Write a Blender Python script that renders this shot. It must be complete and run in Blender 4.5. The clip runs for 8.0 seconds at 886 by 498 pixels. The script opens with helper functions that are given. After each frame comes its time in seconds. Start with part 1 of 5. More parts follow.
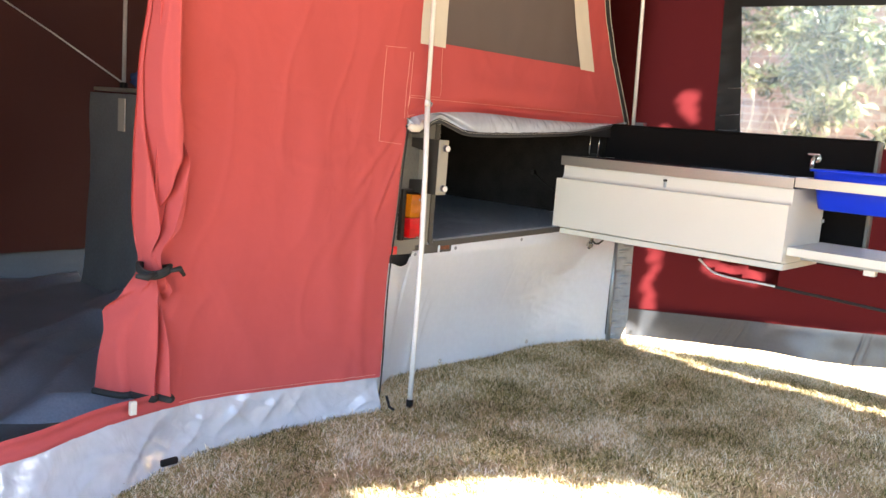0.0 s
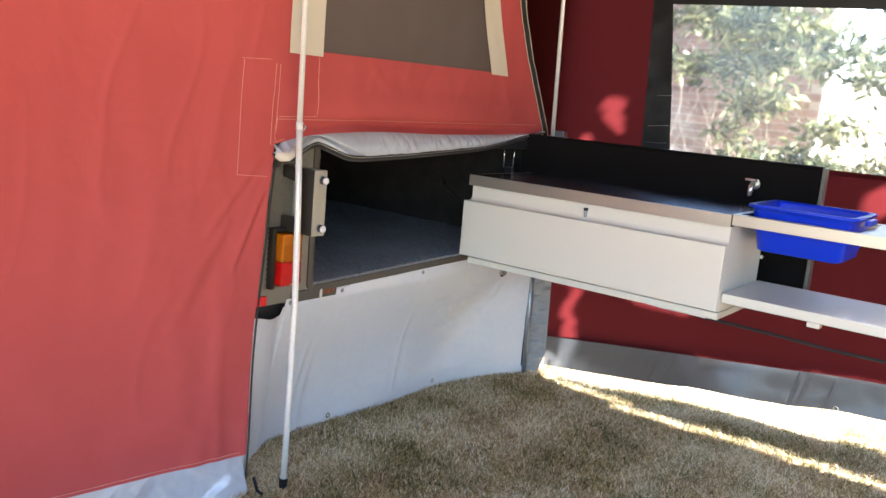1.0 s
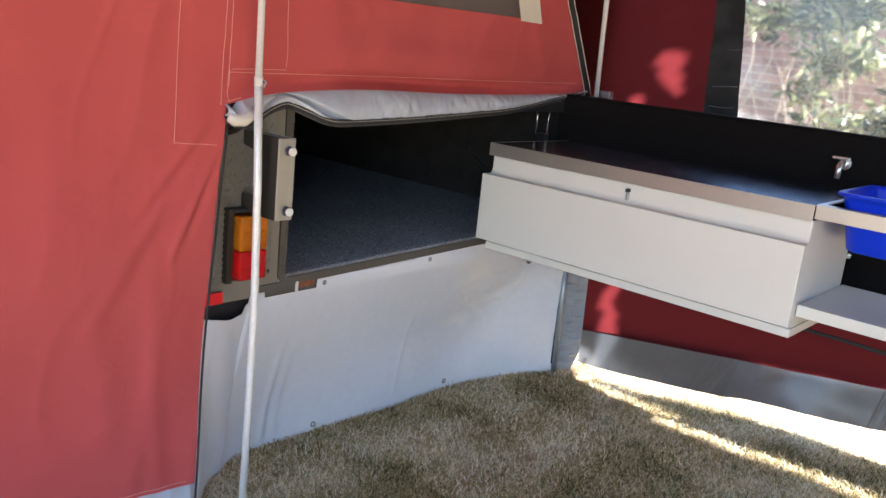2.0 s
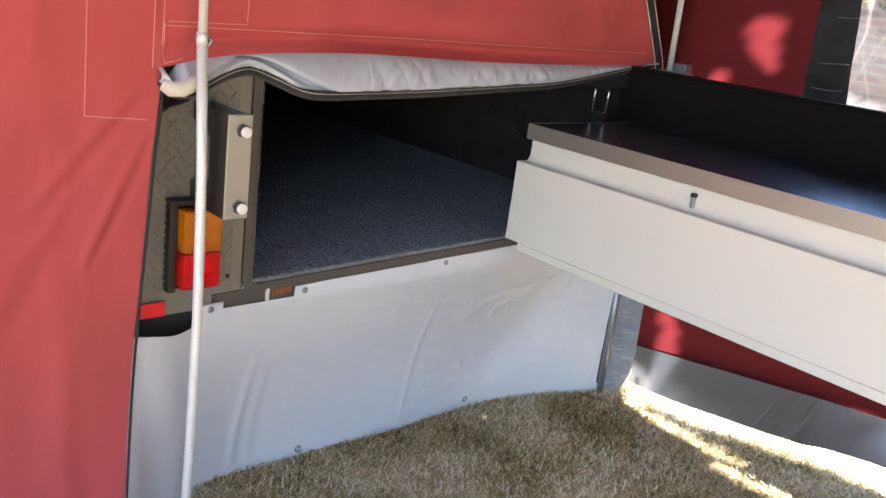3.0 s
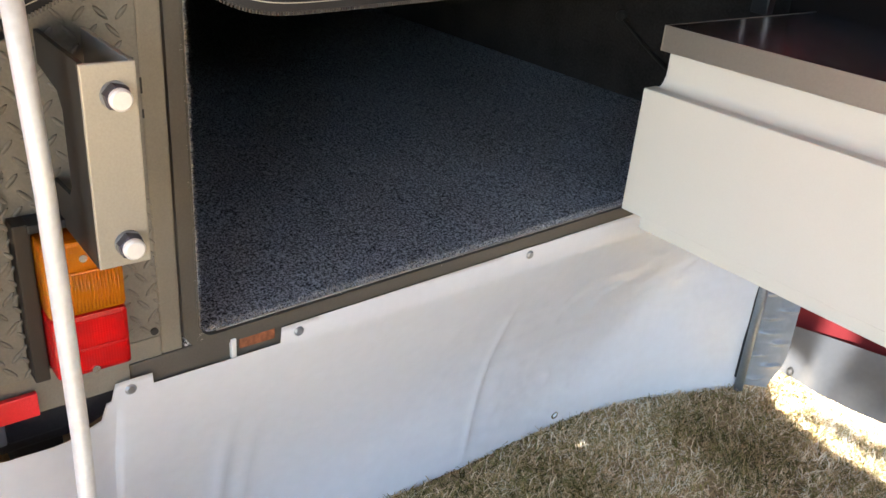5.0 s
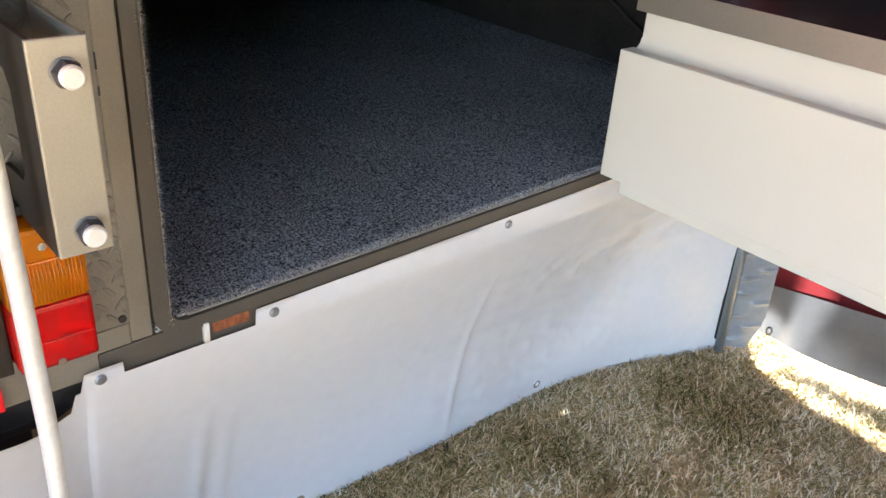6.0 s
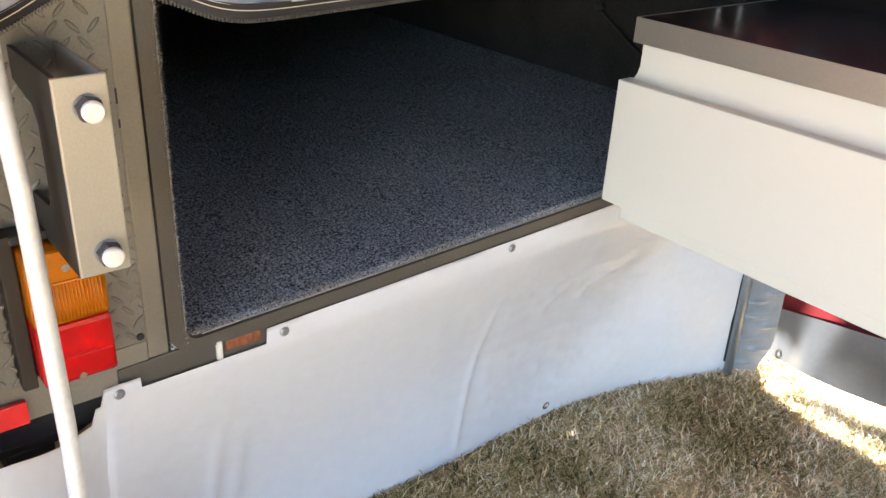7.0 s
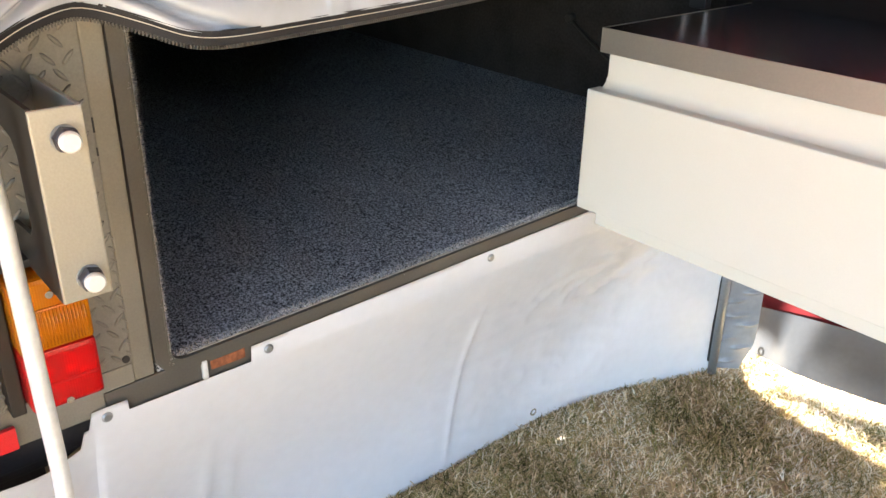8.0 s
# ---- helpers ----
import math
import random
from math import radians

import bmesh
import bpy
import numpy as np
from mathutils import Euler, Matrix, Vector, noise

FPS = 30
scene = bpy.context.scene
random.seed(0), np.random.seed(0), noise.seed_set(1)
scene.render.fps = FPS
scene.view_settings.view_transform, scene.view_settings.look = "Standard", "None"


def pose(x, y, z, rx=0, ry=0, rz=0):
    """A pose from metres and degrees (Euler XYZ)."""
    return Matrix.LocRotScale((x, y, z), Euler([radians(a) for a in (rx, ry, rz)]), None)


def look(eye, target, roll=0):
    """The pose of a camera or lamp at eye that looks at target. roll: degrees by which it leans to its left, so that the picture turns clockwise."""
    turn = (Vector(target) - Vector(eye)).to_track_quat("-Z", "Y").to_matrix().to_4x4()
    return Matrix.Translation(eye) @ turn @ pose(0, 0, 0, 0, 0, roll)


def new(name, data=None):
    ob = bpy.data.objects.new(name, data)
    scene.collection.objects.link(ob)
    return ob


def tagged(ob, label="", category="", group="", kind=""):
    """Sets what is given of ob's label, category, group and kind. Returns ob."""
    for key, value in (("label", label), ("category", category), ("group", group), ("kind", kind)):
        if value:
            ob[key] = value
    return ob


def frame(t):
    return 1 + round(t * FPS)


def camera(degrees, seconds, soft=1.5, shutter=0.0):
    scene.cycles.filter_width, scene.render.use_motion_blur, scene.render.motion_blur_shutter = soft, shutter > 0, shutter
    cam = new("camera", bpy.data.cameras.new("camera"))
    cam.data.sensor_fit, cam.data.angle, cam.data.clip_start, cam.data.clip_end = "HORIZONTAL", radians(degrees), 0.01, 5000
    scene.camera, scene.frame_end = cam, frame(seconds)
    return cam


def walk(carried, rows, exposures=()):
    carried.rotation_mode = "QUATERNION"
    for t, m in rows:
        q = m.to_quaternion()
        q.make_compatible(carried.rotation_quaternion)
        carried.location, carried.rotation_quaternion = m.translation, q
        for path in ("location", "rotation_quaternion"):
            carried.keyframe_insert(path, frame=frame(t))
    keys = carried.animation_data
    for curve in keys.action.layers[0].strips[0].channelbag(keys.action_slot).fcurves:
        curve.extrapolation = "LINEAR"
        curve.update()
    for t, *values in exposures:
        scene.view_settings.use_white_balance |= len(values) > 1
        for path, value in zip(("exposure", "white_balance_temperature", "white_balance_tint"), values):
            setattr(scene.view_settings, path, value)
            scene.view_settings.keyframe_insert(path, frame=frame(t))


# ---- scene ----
cam = camera(55.8, 8.0)
PATH = [
    (0, (0.069, 0.205, 1.06), (-1.252, 1.677, 0.768), 4.4),
    (0.5, (-0.092, 0.437, 1.187), (-1.348, 1.952, 0.831), 7.2),
    (1, (-0.188, 0.709, 1.256), (-1.373, 2.281, 0.9), 5.1),
    (1.5, (-0.269, 0.987, 1.284), (-1.506, 2.504, 0.872), 4.9),
    (1.7, (-0.328, 1.082, 1.26), (-1.571, 2.586, 0.82), 5.5),
    (3, (-0.629, 1.719, 1.27), (-2.007, 3.046, 0.687), 7.7),
    (3.5, (-0.775, 1.843, 1.235), (-2.209, 3.104, 0.639), 9.2),
    (4, (-1.016, 1.968, 1.244), (-2.486, 3.208, 0.692), 6.6),
    (4.5, (-1.176, 2.123, 1.236), (-2.644, 3.306, 0.569), 5.6),
    (5, (-1.267, 2.273, 1.204), (-2.648, 3.425, 0.33), 5.1),
    (5.2, (-1.308, 2.297, 1.181), (-2.632, 3.47, 0.247), 5.0),
    (6.5, (-1.277, 2.285, 1.208), (-2.591, 3.465, 0.271), 4.0),
    (7, (-1.24, 2.282, 1.216), (-2.612, 3.436, 0.331), 3.2),
    (7.5, (-1.211, 2.283, 1.221), (-2.606, 3.43, 0.361), 1.5),
    (8, (-1.211, 2.28, 1.227), (-2.578, 3.461, 0.37), 1.2),
]
walk(cam, [(t, look(eye, target, roll)) for t, eye, target, roll in PATH],
     exposures=[(0.0, 4.42, 6350, 13), (0.5, 4.25, 6250, 13), (1.0, 4.08, 6000, 12), (1.5, 3.84, 5750, 14), (3.0, 4.15, 5950, 14), (4.0, 4.28, 5950, 12), (5.0, 4.48, 6150, 13), (6.5, 4.58, 6150, 12), (8.0, 4.77, 6300, 12)])

# ---- world, sun, exposure ----
SUN_TO = Vector((0.66, 1.0, 0.62)).normalized()
world = bpy.data.worlds.new("sky")
scene.world = world
world.use_nodes = True
wn = world.node_tree.nodes
sky = wn.new("ShaderNodeTexSky")
sky.sky_type = "NISHITA"
sky.sun_disc = False
sky.sun_elevation = math.asin(SUN_TO.z)
sky.sun_rotation = math.atan2(SUN_TO.x, SUN_TO.y)
wn["Background"].inputs["Strength"].default_value = 0.08
world.node_tree.links.new(sky.outputs["Color"], wn["Background"].inputs["Color"])
sun_data = bpy.data.lights.new("sun", "SUN")
sun_data.energy = 5.0
sun_data.angle = radians(0.45)
sun_data.color = (1.0, 0.95, 0.86)
sun = new("sun", sun_data)
sun.matrix_world = look(tuple(SUN_TO * 20), (0, 0, 0))


# ---- materials ----
def material(name, base, rough=0.6, metal=0.0, grain=200.0, bump=0.1, vary=0.12, stain=3.0, coat=0.0,
             spec=0.5, through_light=0.0, sheen=0.0, bump_dist=0.002, glow=None, wrinkle=0.0):
    """A principled surface with fine grain, broad stains and a little relief."""
    m = bpy.data.materials.new(name)
    m.use_nodes = True
    nt = m.node_tree
    n, l = nt.nodes, nt.links
    p = n["Principled BSDF"]
    co = n.new("ShaderNodeTexCoord")
    fine = n.new("ShaderNodeTexNoise")
    fine.inputs["Scale"].default_value = grain
    fine.inputs["Detail"].default_value = 4
    broad = n.new("ShaderNodeTexNoise")
    broad.inputs["Scale"].default_value = stain
    broad.inputs["Detail"].default_value = 5
    for t in (fine, broad):
        l.new(co.outputs["Object"], t.inputs["Vector"])
    add = n.new("ShaderNodeMath")
    add.operation = "ADD"
    l.new(fine.outputs["Fac"], add.inputs[0])
    l.new(broad.outputs["Fac"], add.inputs[1])
    ramp = n.new("ShaderNodeMapRange")
    ramp.inputs["From Min"].default_value = 0.6
    ramp.inputs["From Max"].default_value = 1.4
    ramp.inputs["To Min"].default_value = 1 - vary
    ramp.inputs["To Max"].default_value = 1 + vary
    l.new(add.outputs[0], ramp.inputs["Value"])
    mul = n.new("ShaderNodeMix")
    mul.data_type, mul.blend_type = "RGBA", "MULTIPLY"
    mul.inputs["Factor"].default_value = 1
    mul.inputs["A"].default_value = (*base, 1)
    l.new(ramp.outputs["Result"], mul.inputs["B"])
    l.new(mul.outputs["Result"], p.inputs["Base Color"])
    p.inputs["Roughness"].default_value = rough
    p.inputs["Metallic"].default_value = metal
    p.inputs["Coat Weight"].default_value = coat
    p.inputs["Specular IOR Level"].default_value = spec
    p.inputs["Sheen Weight"].default_value = sheen
    b = n.new("ShaderNodeBump")
    b.inputs["Strength"].default_value = bump
    b.inputs["Distance"].default_value = bump_dist
    l.new(fine.outputs["Fac"], b.inputs["Height"])
    l.new(b.outputs["Normal"], p.inputs["Normal"])
    if wrinkle > 0:
        # soft creases a hand's width apart
        wr = n.new("ShaderNodeTexNoise")
        wr.inputs["Scale"].default_value = 7.0
        wr.inputs["Detail"].default_value = 3
        wr.inputs["Distortion"].default_value = 1.2
        l.new(co.outputs["Object"], wr.inputs["Vector"])
        b2 = n.new("ShaderNodeBump")
        b2.inputs["Strength"].default_value = wrinkle
        b2.inputs["Distance"].default_value = 0.02
        l.new(wr.outputs["Fac"], b2.inputs["Height"])
        l.new(b2.outputs["Normal"], b.inputs["Normal"])
    if through_light > 0:
        tr = n.new("ShaderNodeBsdfTranslucent")
        mix = n.new("ShaderNodeMixShader")
        mix.inputs["Fac"].default_value = through_light
        if glow is None:
            l.new(mul.outputs["Result"], tr.inputs["Color"])
        else:
            tr.inputs["Color"].default_value = (*glow, 1)
        l.new(p.outputs[0], mix.inputs[1])
        l.new(tr.outputs[0], mix.inputs[2])
        l.new(mix.outputs[0], n["Material Output"].inputs["Surface"])
    return m


def island_material(name, cols, rough=0.7, patch=2.5, through_light=0.0):
    """Colours picked piece by piece, drifting in broad patches."""
    m = bpy.data.materials.new(name)
    m.use_nodes = True
    n, l = m.node_tree.nodes, m.node_tree.links
    p = n["Principled BSDF"]
    geo = n.new("ShaderNodeNewGeometry")
    co = n.new("ShaderNodeTexCoord")
    noi = n.new("ShaderNodeTexNoise")
    noi.inputs["Scale"].default_value = patch
    noi.inputs["Detail"].default_value = 4
    l.new(co.outputs["Object"], noi.inputs["Vector"])
    mr = n.new("ShaderNodeMapRange")
    mr.inputs["From Min"].default_value = 0.3
    mr.inputs["From Max"].default_value = 0.7
    mr.inputs["To Min"].default_value = -0.28
    mr.inputs["To Max"].default_value = 0.28
    l.new(noi.outputs["Fac"], mr.inputs["Value"])
    add = n.new("ShaderNodeMath")
    add.operation = "ADD"
    l.new(geo.outputs["Random Per Island"], add.inputs[0])
    l.new(mr.outputs["Result"], add.inputs[1])
    ramp = n.new("ShaderNodeValToRGB")
    el = ramp.color_ramp.elements
    el[0].color, el[0].position = (*cols[0], 1), 0.0
    el[1].color, el[1].position = (*cols[-1], 1), 1.0
    for k, c in enumerate(cols[1:-1], 1):
        e = el.new(k / (len(cols) - 1))
        e.color = (*c, 1)
    l.new(add.outputs[0], ramp.inputs["Fac"])
    l.new(ramp.outputs["Color"], p.inputs["Base Color"])
    p.inputs["Roughness"].default_value = rough
    p.inputs["Specular IOR Level"].default_value = 0.25
    if through_light > 0:
        tr = n.new("ShaderNodeBsdfTranslucent")
        mix = n.new("ShaderNodeMixShader")
        mix.inputs["Fac"].default_value = through_light
        l.new(ramp.outputs["Color"], tr.inputs["Color"])
        l.new(p.outputs[0], mix.inputs[1])
        l.new(tr.outputs[0], mix.inputs[2])
        l.new(mix.outputs[0], n["Material Output"].inputs["Surface"])
    return m


CANVAS = material("red_canvas", (0.485, 0.088, 0.088), 0.85, grain=900, bump=0.25, vary=0.10, stain=1.6, through_light=0.05, spec=0.2, wrinkle=0.16)
# tent room canvas, its base colour darkened for the dim interior
CANVAS_IN = material("shaded_maroon_canvas", (0.12, 0.055, 0.052), 0.9, grain=900, bump=0.25, vary=0.12, stain=1.6, spec=0.15)
# red canvas with the north wall's shade put into a near-black base
CANVAS_N = material("shaded_red_canvas", (0.028, 0.003, 0.003), 0.9, grain=900, bump=0.25, vary=0.14, stain=1.6, through_light=0.046, spec=0.06, glow=(0.72, 0.10, 0.11))
ROOF = material("grey_lined_canvas", (0.15, 0.125, 0.115), 0.85, grain=900, bump=0.2, vary=0.1, stain=1.6, through_light=0.03, spec=0.2)
SILVER = material("silver_pvc", (0.72, 0.745, 0.79), 0.28, grain=45, bump=0.04, vary=0.04, stain=4, through_light=0.05, spec=0.6, wrinkle=0.05)
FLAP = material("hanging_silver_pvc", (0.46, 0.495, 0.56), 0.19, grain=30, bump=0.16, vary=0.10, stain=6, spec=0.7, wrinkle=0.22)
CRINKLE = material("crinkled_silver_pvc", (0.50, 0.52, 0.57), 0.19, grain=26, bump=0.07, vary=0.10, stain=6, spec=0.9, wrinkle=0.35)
STRIP = material("puckered_grey_pvc", (0.25, 0.262, 0.285), 0.24, grain=40, bump=0.08, vary=0.16, stain=9, spec=0.8, wrinkle=0.3)
GREY_PVC = material("dark_grey_pvc", (0.045, 0.048, 0.056), 0.36, grain=80, bump=0.06, vary=0.15, stain=5, through_light=0.027, glow=(0.7, 0.74, 0.80))
FLANK = material("grey_flank_pvc", (0.22, 0.235, 0.24), 0.42, grain=80, bump=0.08, vary=0.18, stain=5)
BLACK_PVC = material("black_pvc", (0.010, 0.010, 0.011), 0.45, grain=60, bump=0.06, vary=0.2, stain=6, spec=0.16)
SHEET = material("blue_grey_groundsheet", (0.23, 0.27, 0.335), 0.38, grain=120, bump=0.1, vary=0.2, stain=3)
SHEET_BLUE = material("dark_blue_cloth", (0.04, 0.07, 0.22), 0.9, grain=300, bump=0.3, vary=0.2)
BINDING = material("black_webbing", (0.018, 0.018, 0.018), 0.8, grain=500, bump=0.3, vary=0.2)
CREAM = material("cream_tape", (0.62, 0.58, 0.50), 0.8, grain=500, bump=0.2, vary=0.08)
MESH = material("brown_grey_flyscreen", (0.112, 0.088, 0.083), 0.9, grain=900, bump=0.3, vary=0.1, stain=2)
THREAD = material("pale_thread", (0.78, 0.40, 0.34), 0.9, grain=800, bump=0.2)
BRONZE = material("bronze_grey_paint", (0.40, 0.375, 0.31), 0.36, metal=0.35, grain=400, bump=0.08, vary=0.10, stain=9)
BEAM = material("brown_grey_beam_paint", (0.235, 0.22, 0.186), 0.42, metal=0.3, grain=400, bump=0.08, vary=0.12, stain=9)
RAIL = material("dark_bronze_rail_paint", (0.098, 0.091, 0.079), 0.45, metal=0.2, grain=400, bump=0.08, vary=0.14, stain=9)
PLATE = material("checker_plate_paint", (0.222, 0.214, 0.19), 0.48, metal=0.25, grain=300, bump=0.10, vary=0.16, stain=14)
FLANGE = material("brown_paint_with_shade", (0.032, 0.028, 0.023), 0.55, metal=0.2, grain=400, bump=0.08, vary=0.12, stain=9)
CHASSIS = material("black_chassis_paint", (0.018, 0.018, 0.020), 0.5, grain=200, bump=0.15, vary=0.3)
RUBBER = material("black_rubber", (0.02, 0.02, 0.02), 0.75, grain=300, bump=0.2)
WHITE = material("cream_white_laminate", (0.61, 0.59, 0.53), 0.45, grain=500, bump=0.03, vary=0.03, stain=2)
STEEL = material("brushed_stainless", (0.50, 0.455, 0.385), 0.40, metal=0.8, grain=250, bump=0.04, vary=0.06, stain=6)
CHROME = material("zinc_bolt", (0.66, 0.66, 0.64), 0.24, metal=0.9, grain=200, bump=0.03, vary=0.05)
DULL = material("dull_dark_zinc", (0.085, 0.08, 0.095), 0.45, metal=0.7, grain=200, bump=0.08, vary=0.2)
SILVERED = material("silvered_reflector", (0.93, 0.93, 0.91), 0.22, metal=0.85, grain=200, bump=0.02, vary=0.03)
ZINC = material("bright_zinc", (0.80, 0.79, 0.76), 0.45, metal=0.25, grain=200, bump=0.05, vary=0.06)
ALU = material("pale_aluminium_tube", (0.72, 0.725, 0.71), 0.42, metal=0.2, grain=140, bump=0.06, vary=0.12, stain=14)
STEEL_TOP = material("polished_stainless", (0.50, 0.54, 0.66), 0.22, metal=1.0, grain=250, bump=0.015, vary=0.06, stain=6)
GALV = material("galvanised_tube", (0.33, 0.35, 0.37), 0.4, metal=0.7, grain=120, bump=0.05, vary=0.15, stain=12)
PANEL = material("black_lined_panel", (0.007, 0.006, 0.006), 0.85, grain=500, bump=0.15, vary=0.2, spec=0.06)
BLUE = material("blue_plastic", (0.004, 0.034, 0.62), 0.36, grain=300, bump=0.04, vary=0.05, stain=6, through_light=0.12)
EDGING = material("pale_plastic_edging", (0.30, 0.29, 0.27), 0.4, grain=90, bump=0.1, vary=0.5, stain=25)
REFLECT = material("red_reflector", (0.80, 0.012, 0.02), 0.3, grain=600, bump=0.3, vary=0.1, coat=0.5)
LINING = material("charcoal_carpet_lining", (0.034, 0.033, 0.033), 0.95, grain=150, bump=0.8, vary=0.45, stain=9, spec=0.1)
FRAY = island_material("frayed_carpet_edge", [(0.12, 0.13, 0.15), (0.45, 0.46, 0.48), (0.70, 0.71, 0.72), (0.85, 0.84, 0.80), (0.60, 0.46, 0.30)], 0.95, 5.0)
ZIP = material("grey_zip_tape", (0.024, 0.024, 0.028), 0.7, grain=600, bump=0.3, vary=0.2)
TOOTH = material("metal_zip_teeth", (0.12, 0.115, 0.11), 0.4, metal=0.6, grain=200)
RUST = material("rusty_slot", (0.22, 0.075, 0.03), 0.8, grain=200, bump=0.3, vary=0.5, stain=60)
GRASS = island_material("dry_lawn_blades", [(0.07, 0.065, 0.02), (0.20, 0.20, 0.06), (0.45, 0.365, 0.16), (0.68, 0.50, 0.28), (0.95, 0.80, 0.54), (1.0, 0.95, 0.80)], 0.7, 3.0, 0.25)
SOIL = material("dry_lawn_soil", (0.42, 0.31, 0.185), 0.95, grain=70, bump=0.6, vary=0.4, stain=2.0, spec=0.1, bump_dist=0.01)
LEAF = island_material("grey_green_leaves", [(0.028, 0.036, 0.020), (0.05, 0.065, 0.035), (0.11, 0.125, 0.06), (0.30, 0.31, 0.17)], 0.5, 1.5, 0.40)
HEDGE = material("far_foliage", (0.045, 0.055, 0.030), 0.9, grain=1.6, bump=0.6, vary=0.5, stain=0.4, spec=0.1, bump_dist=0.2)
TWIG = material("dry_twigs", (0.30, 0.25, 0.19), 0.9, grain=60, bump=0.3, vary=0.3)
BARK = material("pale_bark", (0.22, 0.19, 0.15), 0.9, grain=40, bump=0.6, vary=0.4, stain=4)
MORTAR = material("pale_mortar", (0.30, 0.27, 0.235), 0.95, grain=60, bump=0.3, vary=0.15)


def random_material(name, base, spread, rough):
    """Like material(), and each object a little lighter or darker."""
    m = material(name, base, rough, grain=60, bump=0.35, vary=0.18, stain=9)
    n, l = m.node_tree.nodes, m.node_tree.links
    p = n["Principled BSDF"]
    src = p.inputs["Base Color"].links[0].from_socket
    info = n.new("ShaderNodeObjectInfo")
    hsv = n.new("ShaderNodeHueSaturation")
    mr = n.new("ShaderNodeMapRange")
    mr.inputs["To Min"].default_value, mr.inputs["To Max"].default_value = 1 - spread, 1 + spread
    l.new(info.outputs["Random"], mr.inputs["Value"])
    l.new(mr.outputs["Result"], hsv.inputs["Value"])
    l.new(src, hsv.inputs["Color"])
    l.new(hsv.outputs["Color"], p.inputs["Base Color"])
    return m


BRICK = random_material("brown_brick", (0.20, 0.125, 0.10), 0.25, 0.9)


def lens_material(name, col):
    """Coloured lamp plastic: half clear, so that the reflector shows through."""
    m = bpy.data.materials.new(name)
    m.use_nodes = True
    n, l = m.node_tree.nodes, m.node_tree.links
    p = n["Principled BSDF"]
    p.inputs["Base Color"].default_value = (*col, 1)
    p.inputs["Roughness"].default_value = 0.12
    p.inputs["Transmission Weight"].default_value = 0.68
    p.inputs["IOR"].default_value = 1.45
    co = n.new("ShaderNodeTexCoord")
    ck = n.new("ShaderNodeTexVoronoi")
    ck.inputs["Scale"].default_value = 330
    ck.inputs["Randomness"].default_value = 0.0
    l.new(co.outputs["Object"], ck.inputs["Vector"])
    b = n.new("ShaderNodeBump")
    b.inputs["Strength"].default_value = 0.35
    b.inputs["Distance"].default_value = 0.001
    l.new(ck.outputs["Distance"], b.inputs["Height"])
    l.new(b.outputs["Normal"], p.inputs["Normal"])
    return m


AMBER = lens_material("amber_lens", (1.0, 0.37, 0.004))
REDLENS = lens_material("red_lens", (1.0, 0.012, 0.014))


def clear_sheet():
    """Clear vinyl: see-through with a faint milky haze and gloss."""
    m = bpy.data.materials.new("clear_vinyl")
    m.use_nodes = True
    n, l = m.node_tree.nodes, m.node_tree.links
    out = n["Material Output"]
    tr = n.new("ShaderNodeBsdfRefraction")
    tr.inputs["Color"].default_value = (0.95, 0.96, 0.95, 1)
    tr.inputs["IOR"].default_value = 1.04
    tr.inputs["Roughness"].default_value = 0.22
    gl = n.new("ShaderNodeBsdfGlossy")
    gl.inputs["Roughness"].default_value = 0.08
    tl = n.new("ShaderNodeBsdfTranslucent")
    tl.inputs["Color"].default_value = (0.9, 0.9, 0.88, 1)
    fr = n.new("ShaderNodeFresnel")
    fr.inputs["IOR"].default_value = 1.35
    a, b = n.new("ShaderNodeMixShader"), n.new("ShaderNodeMixShader")
    a.inputs["Fac"].default_value = 0.07
    l.new(tr.outputs[0], a.inputs[1])
    l.new(tl.outputs[0], a.inputs[2])
    l.new(fr.outputs[0], b.inputs["Fac"])
    l.new(a.outputs[0], b.inputs[1])
    l.new(gl.outputs[0], b.inputs[2])
    l.new(b.outputs[0], out.inputs["Surface"])
    return m


VINYL = clear_sheet()


